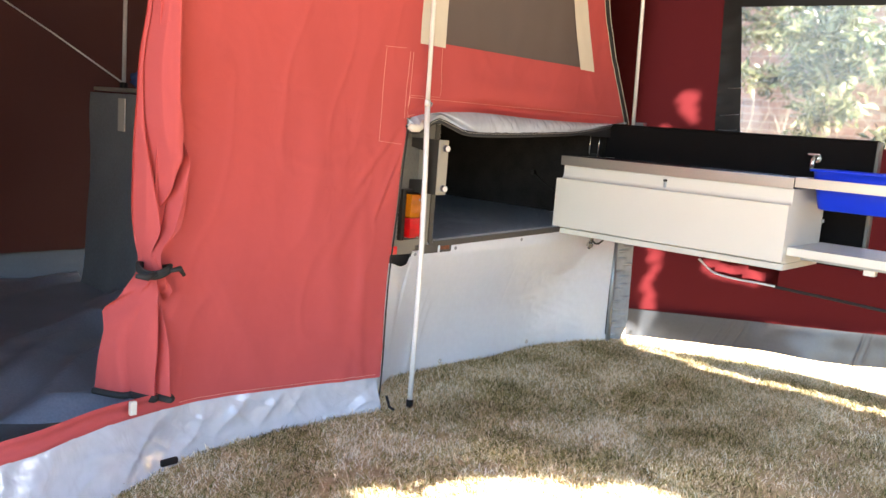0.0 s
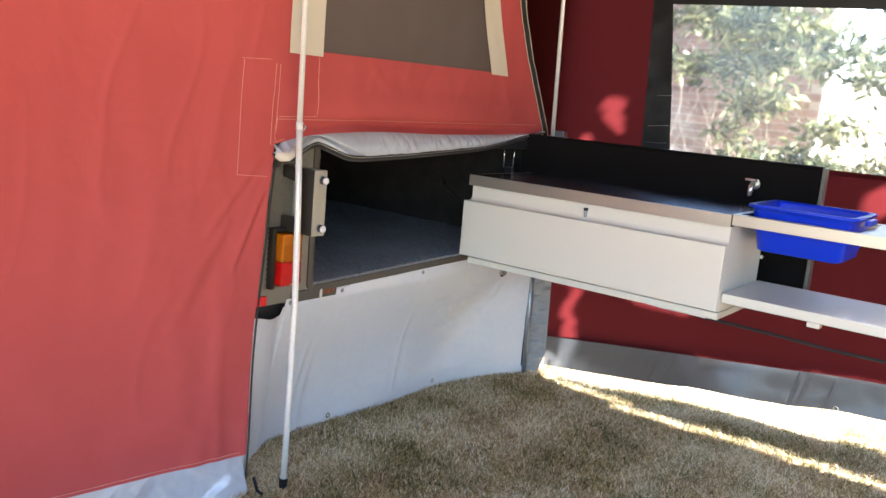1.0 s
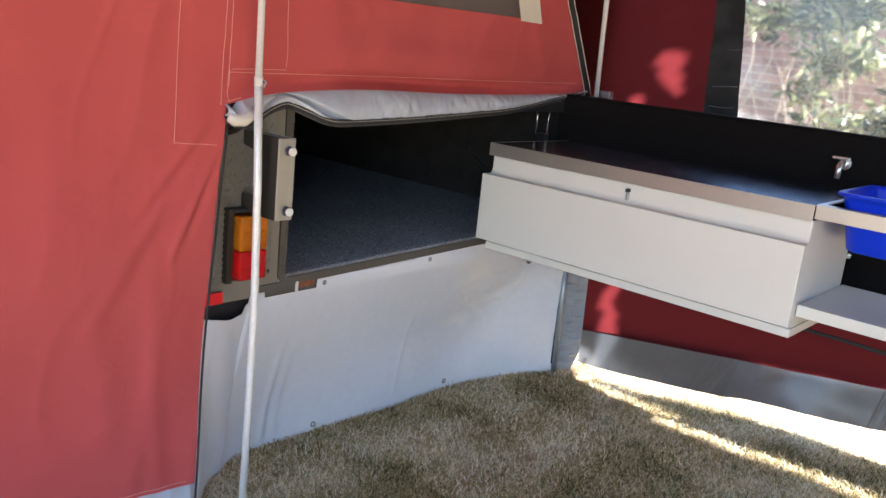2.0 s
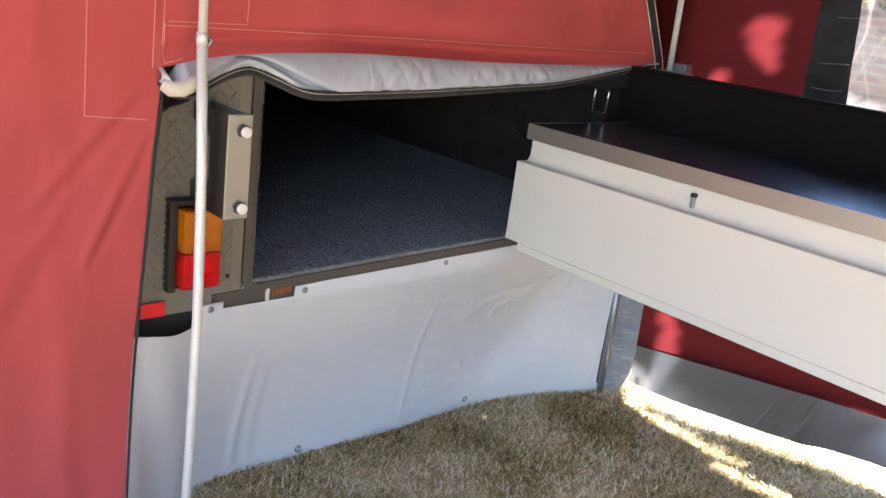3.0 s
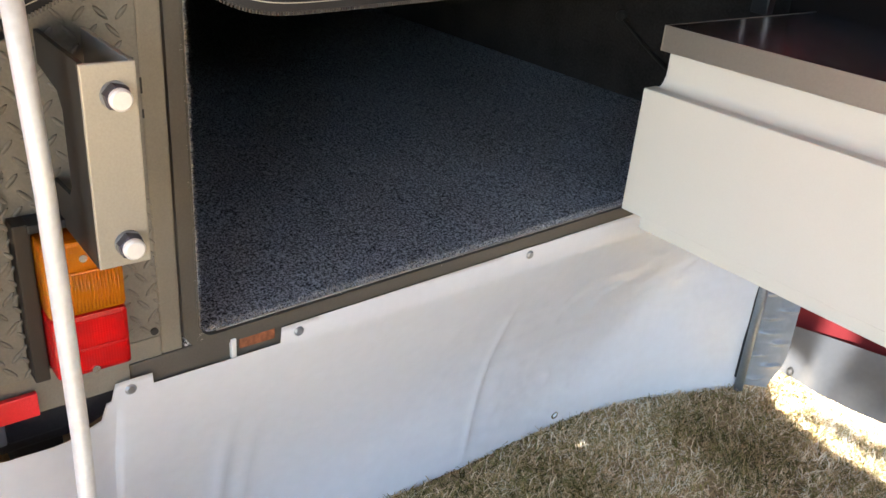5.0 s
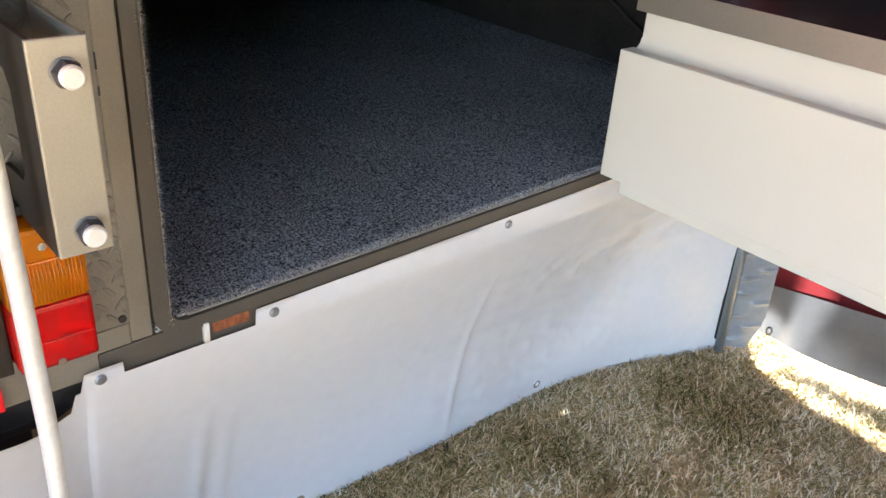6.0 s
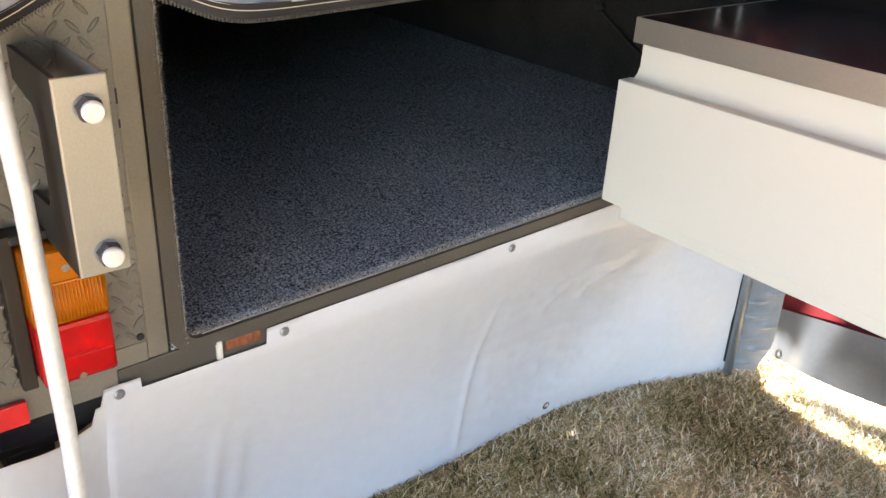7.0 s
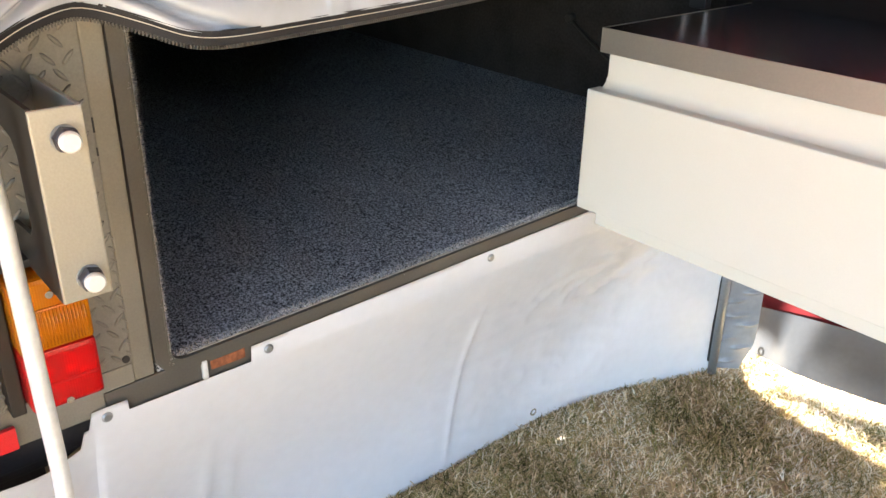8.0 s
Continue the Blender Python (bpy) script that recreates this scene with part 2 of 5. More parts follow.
def speckled(name, dark, light, scale, rough=0.95):
    """Carpet: flecks of two tones in tufts, with deep fine relief."""
    m = bpy.data.materials.new(name)
    m.use_nodes = True
    n, l = m.node_tree.nodes, m.node_tree.links
    p = n["Principled BSDF"]
    co = n.new("ShaderNodeTexCoord")
    a, b, c = (n.new("ShaderNodeTexNoise") for _ in range(3))
    for t, k in ((a, scale), (b, scale * 0.45), (c, 4.0)):
        t.inputs["Scale"].default_value = k
        t.inputs["Detail"].default_value = 3
        l.new(co.outputs["Object"], t.inputs["Vector"])
    mixer = n.new("ShaderNodeMath")
    mixer.operation = "MULTIPLY_ADD"
    mixer.inputs[1].default_value = 0.6
    l.new(b.outputs["Fac"], mixer.inputs[0])
    l.new(a.outputs["Fac"], mixer.inputs[2])
    more = n.new("ShaderNodeMath")
    more.operation = "MULTIPLY_ADD"
    more.inputs[1].default_value = 0.06
    l.new(c.outputs["Fac"], more.inputs[0])
    l.new(mixer.outputs[0], more.inputs[2])
    ramp = n.new("ShaderNodeValToRGB")
    ramp.color_ramp.elements[0].position, ramp.color_ramp.elements[0].color = 0.72, (*dark, 1)
    ramp.color_ramp.elements[1].position, ramp.color_ramp.elements[1].color = 1.04, (*light, 1)
    l.new(more.outputs[0], ramp.inputs["Fac"])
    l.new(ramp.outputs["Color"], p.inputs["Base Color"])
    p.inputs["Roughness"].default_value = rough
    p.inputs["Specular IOR Level"].default_value = 0.1
    bp = n.new("ShaderNodeBump")
    bp.inputs["Strength"].default_value = 0.9
    bp.inputs["Distance"].default_value = 0.004
    l.new(mixer.outputs[0], bp.inputs["Height"])
    l.new(bp.outputs["Normal"], p.inputs["Normal"])
    return m


CARPET = speckled("blue_grey_carpet", (0.011, 0.014, 0.020), (0.63, 0.67, 0.74), 470)


# ---- builders ----
def thing(name, label, category, at=(0, 0, 0), group="", kind=""):
    ob = new(name)
    ob.location = at
    return tagged(ob, label, category, group, kind)


def link_mesh(name, me, mat, parent=None, label="", smooth=False):
    me.materials.append(mat)
    if smooth:
        me.polygons.foreach_set("use_smooth", [True] * len(me.polygons))
    ob = new(name, me)
    if parent is not None:
        ob.parent = parent
        if parent.parent is None:
            ob.matrix_parent_inverse = Matrix.Translation(parent.location).inverted()
    if label:
        ob["label"] = label
    return ob


def part(name, bm, mat, parent=None, label="", smooth=False):
    me = bpy.data.meshes.new(name)
    bm.normal_update()
    bm.to_mesh(me)
    bm.free()
    return link_mesh(name, me, mat, parent, label, smooth)


def box(lo, hi, bevel=0.002, bm=None):
    """A bevelled box between two corners."""
    own = bmesh.new()
    c = [(a + b) / 2 for a, b in zip(lo, hi)]
    s = [abs(b - a) for a, b in zip(lo, hi)]
    bmesh.ops.create_cube(own, size=1, matrix=Matrix.LocRotScale(c, None, s))
    b = min(bevel, min(s) * 0.4)
    if b > 0:
        bmesh.ops.bevel(own, geom=own.edges[:], offset=b, segments=2, profile=0.6, affect="EDGES")
    if bm is None:
        return own
    return merge(bm, own)


def merge(bm, other):
    me = bpy.data.meshes.new("tmp")
    other.to_mesh(me)
    other.free()
    bm.from_mesh(me)
    bpy.data.meshes.remove(me)
    return bm


def tube(path, radius, sides=10, bm=None, caps=True):
    """A round tube along a list of points; radius may be a list."""
    pts = [Vector(p) for p in path]
    rad = radius if isinstance(radius, (list, tuple)) else [radius] * len(pts)
    bm = bm or bmesh.new()
    rings = []
    side = None
    for k, p in enumerate(pts):
        d = (pts[min(k + 1, len(pts) - 1)] - pts[max(k - 1, 0)]).normalized()
        if side is None:
            side = d.orthogonal().normalized()
        side = (side - d * side.dot(d)).normalized()
        up = d.cross(side)
        rings.append([bm.verts.new(p + (side * math.cos(a) + up * math.sin(a)) * rad[k])
                      for a in (2 * math.pi * i / sides for i in range(sides))])
    for r0, r1 in zip(rings, rings[1:]):
        for i in range(sides):
            bm.faces.new((r0[i], r0[(i + 1) % sides], r1[(i + 1) % sides], r1[i]))
    if caps:
        bm.faces.new(rings[0][::-1])
        bm.faces.new(rings[-1])
    return bm


def disc(centre, axis, radius, depth, sides=12, bevel=0.0):
    """A short round or many-sided stud, its base at the centre."""
    bm = bmesh.new()
    a = Vector(axis).normalized()
    c = Vector(centre)
    if bevel > 0:
        return tube([c, c + a * (depth - bevel), c + a * depth], [radius, radius, radius - bevel], sides, bm)
    return tube([c, c + a * depth], radius, sides, bm)


def sheet(name, fn, nu, nv, mat, parent=None, label="", keep=None, smooth=True):
    """A cloth surface fn(u, v) -> place, with u and v from 0 to 1."""
    verts = [tuple(fn(i / nu, j / nv)) for j in range(nv + 1) for i in range(nu + 1)]
    faces = [(j * (nu + 1) + i, j * (nu + 1) + i + 1, (j + 1) * (nu + 1) + i + 1, (j + 1) * (nu + 1) + i)
             for j in range(nv) for i in range(nu) if keep is None or keep((i + 0.5) / nu, (j + 0.5) / nv)]
    me = bpy.data.meshes.new(name)
    me.from_pydata(verts, [], faces)
    return link_mesh(name, me, mat, parent, label, smooth)


def soft(x, pts):
    """A smooth line through (place, value) pairs."""
    xs, ys = [p[0] for p in pts], [p[1] for p in pts]
    if x <= xs[0]:
        return ys[0]
    for a in range(len(xs) - 1):
        if x <= xs[a + 1]:
            t = (x - xs[a]) / (xs[a + 1] - xs[a])
            m0 = (ys[a + 1] - ys[max(a - 1, 0)]) / (xs[a + 1] - xs[max(a - 1, 0)])
            m1 = (ys[min(a + 2, len(xs) - 1)] - ys[a]) / (xs[min(a + 2, len(xs) - 1)] - xs[a])
            h = xs[a + 1] - xs[a]
            return ((2 * t**3 - 3 * t**2 + 1) * ys[a] + (t**3 - 2 * t**2 + t) * h * m0
                    + (-2 * t**3 + 3 * t**2) * ys[a + 1] + (t**3 - t**2) * h * m1)
    return ys[-1]


def lump(x, y, z, scale, seed=0.0):
    return noise.noise(Vector((x * scale + seed, y * scale - seed, z * scale + 2 * seed)))


def prism(outline, x0, x1, bevel=0.0015):
    """A plate with a (y, z) outline, between two x."""
    bm = bmesh.new()
    a = [bm.verts.new((x0, y, z)) for y, z in outline]
    b = [bm.verts.new((x1, y, z)) for y, z in outline]
    k = len(outline)
    bm.faces.new(a[::-1])
    bm.faces.new(b)
    for i in range(k):
        bm.faces.new((a[i], a[(i + 1) % k], b[(i + 1) % k], b[i]))
    bmesh.ops.recalc_face_normals(bm, faces=bm.faces[:])
    if bevel > 0:
        bmesh.ops.bevel(bm, geom=bm.edges[:], offset=bevel, segments=2, profile=0.6, affect="EDGES")
    return bm


# ---- ground ----
def ground_rise(x, y):
    near = max(0.0, 1 - math.hypot(x + 1, y - 3) / 14)
    return (0.012 * lump(x, y, 0, 1.3) - 0.006) * near


def build_ground():
    n = 150
    def at(u, v):
        def spread(w):
            w = 2 * w - 1
            return 3.2 * w + 600 * w * abs(w) ** 9
        x, y = spread(u) - 1, spread(v) + 3
        return x, y, ground_rise(x, y)
    g = sheet("ground", at, n, n, SOIL)
    tagged(g, "dry brown-green lawn soil under short grass", "ground", kind="structure")


build_ground()


def west_foot(y):
    """x of the west tent wall's foot along y."""
    return soft(y, [(-1.0, -1.80), (0.6, -1.84), (1.0, -1.93), (1.26, -2.03), (1.55, -2.135), (1.93, -2.145), (2.31, -2.11), (2.6, -2.11)])


def skirt_foot(y):
    """x of the silver rear skirt's foot along y."""
    return soft(y, [(2.33, -2.13), (2.50, -2.27), (2.64, -2.325), (2.9, -2.315), (3.25, -2.305), (3.55, -2.30), (3.75, -2.27), (3.9, -2.215), (4.05, -2.165)])


def wall_y(x):
    """y of the north tent wall along x."""
    return 4.18 + 0.16 * max(x + 2.115, -0.4)


def build_grass():
    """Short dry lawn in matted tufts, thickest under the awning."""
    rng = np.random.default_rng(4)
    fields = [(-2.42, -0.9, 2.3, 4.3, 6600), (-2.2, -0.9, 0.6, 2.3, 3600), (-0.9, 0.6, 1.2, 4.6, 2600), (0.6, 1.4, 1.2, 5.2, 900), (-2.3, 1.4, 4.3, 6.2, 500)]
    pts = []
    for x0, x1, y0, y1, dens in fields:
        k = int((x1 - x0) * (y1 - y0) * dens)
        c = np.c_[rng.uniform(x0, x1, k), rng.uniform(y0, y1, k)]
        for x, y in c:
            # bare spots between the tufts
            m = int(max(3, 11 + 16 * noise.noise(Vector((x * 8, y * 8, 3.3)))))
            pts.append(np.c_[rng.normal(x, 0.015, m), rng.normal(y, 0.015, m)])
    p = np.concatenate(pts)
    keep = []
    for x, y in p:
        ok = True
        if y < 2.33:
            ok = x > west_foot(y) + 0.004
        elif y < 4.05:
            ok = x > skirt_foot(y) - 0.015
        keep.append(ok)
    p = p[np.array(keep)]
    k = len(p)
    ang = rng.uniform(0, 2 * np.pi, k)
    ln = rng.gamma(5, 0.0040, k) + 0.005
    lean = rng.uniform(0.55, 1.45, k)
    wid = rng.uniform(0.0006, 0.0017, k)
    turn = ang + rng.normal(0, 0.5, k)
    d = np.c_[np.cos(ang), np.sin(ang)]
    d2 = np.c_[np.cos(turn), np.sin(turn)]
    s = np.c_[-np.sin(ang), np.cos(ang)]
    z0 = np.array([ground_rise(x, y) for x, y in p]) - 0.001
    base = np.c_[p, z0]
    mid = base + np.c_[d * (ln * 0.5 * np.sin(lean * 0.8))[:, None], ln * 0.42 * np.cos(lean * 0.8) + 0.002]
    tip = mid + np.c_[d2 * (ln * 0.55 * np.sin(lean * 1.15))[:, None], ln * 0.4 * np.cos(np.minimum(lean * 1.3, 1.62))]
    w3 = np.c_[s * wid[:, None], np.zeros(k)]
    v = np.stack([base - w3, base + w3, mid - w3 * 0.9, mid + w3 * 0.9, tip], 1).reshape(-1, 3)
    i = np.arange(k)[:, None] * 5
    f4 = np.concatenate([i, i + 1, i + 3, i + 2], 1)
    f3 = np.concatenate([i + 2, i + 3, i + 4], 1)
    me = bpy.data.meshes.new("lawn")
    me.from_pydata(v.tolist(), [], f4.tolist() + f3.tolist())
    g = link_mesh("lawn", me, GRASS)
    tagged(g, "short dry lawn of straw-brown and green blades", "grass", kind="stuff")


build_grass()


# ---- camper trailer ----
X0 = -2.17          # rear face of the hatch surround
SILL, TOP = 0.60, 1.07
HL, HR = 2.628, 4.00
trailer = thing("camper_trailer", "bronze-grey metal camper trailer with its rear hatch open", "camper trailer", (-3.2, 3.2, 0.0))


def rise(bm):
    """The sill climbs slightly towards the hinge side."""
    for v in bm.verts:
        v.co.z += 0.029 * (v.co.y - HL)
    return bm


def build_trailer():
    t = trailer
    # carpeted box inside
    xb = -4.25
    bm = bmesh.new()
    box((xb, HL - 0.02, SILL - 0.03), (X0 - 0.0035, HR + 0.02, SILL + 0.0022), 0.003, bm)
    rise(bm)
    part("carpet_floor", bm, CARPET, t, "blue-grey speckled carpet over the hatch floor")
    part("side_lining", box((xb, HR, SILL - 0.004), (X0 - 0.02, HR + 0.02, TOP + 0.03), 0.002), LINING, t, "charcoal carpet lining")
    part("side_lining", box((xb, HL - 0.02, SILL - 0.004), (X0 - 0.02, HL - 0.002, TOP + 0.03), 0.002), LINING, t)
    part("back_lining", box((xb - 0.02, HL - 0.02, SILL - 0.02), (xb, HR + 0.02, TOP + 0.03), 0.002), LINING, t)
    part("top_lining", box((xb, HL - 0.02, TOP + 0.01), (X0 - 0.02, HR + 0.02, TOP + 0.03), 0.002), LINING, t)
    # frayed carpet edges along the sill and the jamb: loose short fibres
    rng = np.random.default_rng(8)

    def fibres(base, lean, length, label):
        k = len(base)
        d = np.array(lean) + rng.normal(0, 0.75, (k, 3))
        d /= np.linalg.norm(d, axis=1)[:, None]
        ln = length * rng.gamma(4, 0.25, k)[:, None]
        side = np.cross(d, rng.normal(0, 1, (k, 3)))
        side *= 0.00026 / np.linalg.norm(side, axis=1)[:, None]
        curl = rng.normal(0, 0.22, (k, 3)) * ln
        v = np.stack([base - side, base + side, base + d * ln * 0.6 + side, base + d * ln * 0.6 - side, base + d * ln + curl], 1)
        i = np.arange(k)[:, None] * 5
        me = bpy.data.meshes.new("carpet_edge")
        me.from_pydata(v.reshape(-1, 3).tolist(), [], np.concatenate([i, i + 1, i + 2, i + 3], 1).tolist() + np.concatenate([i + 3, i + 2, i + 4], 1).tolist())
        link_mesh("carpet_edge", me, FRAY, t, label)["kind"] = "stuff"
    k = 15000
    y = rng.uniform(HL, HR, k)
    fibres(np.c_[rng.uniform(X0 - 0.014, X0 - 0.003, k), y, SILL + 0.0012 + 0.029 * (y - HL)], (0.25, 0.0, 0.4), 0.0042, "frayed pale carpet edge")
    k = 15000
    z = rng.uniform(SILL - 0.004, TOP, k)
    fibres(np.c_[rng.uniform(X0 - 0.016, X0 + 0.002, k), np.full(k, HL - 0.0015), z], (0.45, 0.4, 0.0), 0.0040, "frayed pale carpet edge")
    # outer body skin behind the hatch surround
    yl = 2.362
    part("body_side", box((-4.55, yl, 0.50), (X0 - 0.03, yl + 0.03, 1.085), 0.004), FLANK, t, "grey trailer flank")
    part("body_side", box((-4.55, 4.10, 0.50), (X0 - 0.03, 4.13, 1.085), 0.004), BRONZE, t)
    part("body_floor", box((-4.55, yl + 0.03, 0.50), (X0 - 0.03, 4.10, SILL - 0.032), 0.004), CHASSIS, t)
    part("body_front", box((-4.58, yl, 0.50), (-4.552, 4.13, 1.085), 0.004), BRONZE, t)
    part("body_top", box((-4.55, yl, 1.105), (X0 - 0.02, 4.13, 1.125), 0.004), BRONZE, t)
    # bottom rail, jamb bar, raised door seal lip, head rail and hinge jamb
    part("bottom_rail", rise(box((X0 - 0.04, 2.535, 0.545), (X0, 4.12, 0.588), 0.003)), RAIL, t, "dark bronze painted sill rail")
    part("jamb_bar", box((X0 - 0.04, 2.5765, 0.589), (X0 + 0.001, 2.604, 1.085), 0.003), BEAM, t, "flat painted jamb bar")
    part("hinge_jamb", box((X0 - 0.04, 4.02, 0.589), (X0, 4.12, 1.085), 0.003), CHASSIS, t)
    part("head_rail", box((X0 - 0.04, 2.605, 1.062), (X0, 4.018, 1.100), 0.003), CHASSIS, t)
    bm = bmesh.new()
    r = 0.030
    pts = [(X0 + 0.002, HL - 0.012, 1.06)]
    for k in range(9):
        a = math.pi + k / 8 * math.pi / 2
        pts.append((X0 + 0.002, HL - 0.012 + r + r * math.cos(a), SILL - 0.012 + r + r * math.sin(a)))
    pts.append((X0 + 0.002, HR + 0.01, SILL - 0.012))
    # flat folded band with a rounded corner, and a slim inner bead
    for wide, x in ((0.0125, X0 + 0.0035), (0.003, X0 + 0.005)):
        rows = []
        for k, (_, y, z) in enumerate(pts):
            a = Vector((0, pts[min(k + 1, len(pts) - 1)][1] - pts[max(k - 1, 0)][1], pts[min(k + 1, len(pts) - 1)][2] - pts[max(k - 1, 0)][2])).normalized()
            nrm = Vector((0, -a.z, a.y))
            c = Vector((0, y, z)) + nrm * (0.0 if wide > 0.01 else 0.0095)
            rows.append([bm.verts.new((X0 - 0.02, *(c + nrm * wide)[1:])), bm.verts.new((x, *(c + nrm * (wide - 0.002))[1:])),
                         bm.verts.new((x, *(c - nrm * (wide - 0.002))[1:])), bm.verts.new((X0 - 0.02, *(c - nrm * wide)[1:]))])
        for a, b in zip(rows, rows[1:]):
            for i in range(3):
                bm.faces.new((a[i], a[i + 1], b[i + 1], b[i]))
    bmesh.ops.recalc_face_normals(bm, faces=bm.faces[:])
    rise(bm)
    part("edging", rise(tube([(X0 + 0.001, HL + 0.022, SILL + 0.0018), (X0 + 0.001, HR, SILL + 0.0018)], 0.0014, 6)), EDGING, t, "pale plastic edging along the carpet")
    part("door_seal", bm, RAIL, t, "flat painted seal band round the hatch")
    # checker plate to the left of the hatch
    left = [(2.368, 0.613), (2.421, 0.613), (2.421, 0.990), (2.406, 0.981), (2.392, 0.968), (2.381, 0.950), (2.372, 0.926), (2.368, 0.90)]
    panel_l = part("checker_panel", prism(left, X0 - 0.03, X0 + 0.010), PLATE, t, "raised-bar checker plate panel")
    right = [(2.4215, 0.6195), (2.576, 0.6195), (2.576, 1.085), (2.474, 1.085), (2.466, 1.006), (2.452, 0.999), (2.4215, 0.991)]
    panel_r = part("checker_panel", prism(right, X0 - 0.03, X0 + 0.004), PLATE, t)
    # added black plate; it gives the gap above the panel its shade
    part("gap_shade_plate", box((X0 - 0.075, 2.366, 0.94), (X0 - 0.0315, 2.50, 1.095), 0.002), CHASSIS, t, "black plate standing in for the gap's shade")

    own = bmesh.new()
    bmesh.ops.create_uvsphere(own, u_segments=8, v_segments=4, radius=1, matrix=Matrix.Diagonal((0.0016, 0.0029, 0.0105, 1)))
    bar = bpy.data.meshes.new("tread_bar")
    own.to_mesh(bar)
    own.free()
    bar.materials.append(PLATE)
    bar.polygons.foreach_set("use_smooth", [True] * len(bar.polygons))

    def tread(owner, x, y, z, s, size=1.0):
        ob = new("tread_bar", bar)
        ob.parent = owner
        ob.matrix_basis = Matrix.Translation((x, y, z)) @ Matrix.Rotation(radians(42 * s), 4, "X") @ Matrix.Scale(size, 4)

    def lozenges(owner, y0, y1, z0, z1, x, step=0.0215):
        r, row = 0, z0
        while row < z1:
            c, col = 0, y0 + (step / 2 if r % 2 else 0)
            while col < y1:
                tread(owner, x, col, row, 1 if (r + c) % 2 else -1)
                col += step
                c += 1
            row += step * 0.86
            r += 1

    lozenges(panel_l, 2.380, 2.414, 0.628, 0.940, X0 + 0.0102)
    lozenges(panel_r, 2.434, 2.572, 0.815, 0.985, X0 + 0.0042)
    lozenges(panel_r, 2.486, 2.572, 1.0, 1.075, X0 + 0.0042)
    lozenges(panel_r, 2.536, 2.572, 0.632, 0.80, X0 + 0.0042)
    # dark slots where the plate meets the jamb bar
    for z0, z1 in ((0.902, 0.912), (0.930, 0.948)):
        part("slot", box((X0 + 0.0015, 2.5745, z0), (X0 + 0.0044, 2.5768, z1), 0.0004), CHASSIS, t, "dark slot beside the jamb")
    # punched beads down the plate's edge beside the lamp
    for k in range(11):
        tread(panel_r, X0 + 0.0045, 2.5735, 0.636 + 0.0165 * k, 1, 0.55)
    # tail lamp
    lamp = part("lamp_frame", box((X0 - 0.03, 2.4225, 0.617), (X0 + 0.030, 2.439, 0.812), 0.002), FLANGE, t, "dark folded lamp housing side")
    part("lamp_hood", box((X0 + 0.003, 2.4365, 0.802), (X0 + 0.034, 2.526, 0.812), 0.002), CHASSIS, t, "black housing top")
    for k in range(22):
        tread(panel_l, X0 + 0.0105, 2.4205, 0.622 + 0.0165 * k, 1 if k % 2 else -1, 0.8)
    base = part("tail_lamp", box((X0 + 0.002, 2.437, 0.624), (X0 + 0.014, 2.526, 0.800), 0.003), RUBBER, t, "amber over red tail lamp")
    def lens(name, z0, z1, mat):
        bm = bmesh.new()
        shell = box((X0 + 0.0145, 2.440, z0), (X0 + 0.058, 2.523, z1), 0.006)
        # hollow, with a wall of moulded plastic
        inner = box((X0 + 0.0175, 2.4435, z0 + 0.0025), (X0 + 0.0545, 2.5195, z1 - 0.0025), 0.003)
        bmesh.ops.reverse_faces(inner, faces=inner.faces[:])
        merge(bm, shell)
        merge(bm, inner)
        return part(name, bm, mat, base, "", False)
    am = lens("amber_lens", 0.7065, 0.796, AMBER)
    rd = lens("red_lens", 0.6290, 0.7055, REDLENS)
    # pale reflector and bulbs behind the lenses, fine flutes on the amber one
    def dish(zc, half):
        def fn(u, v):
            p, q = 2 * u - 1, 2 * v - 1
            return X0 + 0.0185 + 0.011 * (p * p + q * q), 2.4815 + 0.0365 * p, zc + half * q
        sheet("lamp_reflector", fn, 12, 12, SILVERED, base, "silvered reflector dish")
    dish(0.6675, 0.035)
    dish(0.7512, 0.041)
    for y, z in ((2.4815, 0.752), (2.4815, 0.668)):
        part("bulb", disc((X0 + 0.0196, y, z), (1, 0, 0), 0.009, 0.02, 12, 0.006), ZINC, base, "", True)
    for k in range(19):
        y = 2.447 + 0.069 * k / 18
        part("flute", tube([(X0 + 0.0579, y, 0.711), (X0 + 0.0579, y, 0.756)], 0.0010, 5), AMBER, am, "", True)
    for owner, z, mat in ((rd, 0.662, REDLENS), (am, 0.7585, AMBER)):
        part("ridge", tube([(X0 + 0.058, 2.444, z), (X0 + 0.058, 2.519, z)], 0.0022, 6), mat, owner)
    for y, z in ((2.4815, 0.775), (2.4815, 0.634)):
        part("screw", disc((X0 + 0.0575, y, z), (1, 0, 0), 0.0045, 0.002, 10), CHROME, base)
    # reflector and bumper beam
    part("reflector", box((X0 + 0.006, 2.350, 0.562), (X0 + 0.014, 2.425, 0.593), 0.002), REFLECT, t, "bright red stick-on reflector")
    beam = [(2.345, 0.558), (2.5345, 0.558), (2.5345, 0.5885), (2.576, 0.5895), (2.576, 0.6185), (2.345, 0.612)]
    part("bumper_beam", prism(beam, X0 - 0.03, X0 + 0.003, 0.002), BEAM, t, "bronze-grey rear beam")
    low = [(2.345, 0.485), (2.48, 0.485), (2.514, 0.500), (2.526, 0.530), (2.526, 0.5575), (2.345, 0.5575)]
    part("bumper_edge", prism(low, X0 - 0.09, X0 - 0.035, 0.004), CHASSIS, t, "black lower bumper edge")
    part("chassis_rail", box((-4.4, 2.40, 0.42), (X0 - 0.06, 2.46, 0.50), 0.004), CHASSIS, t)
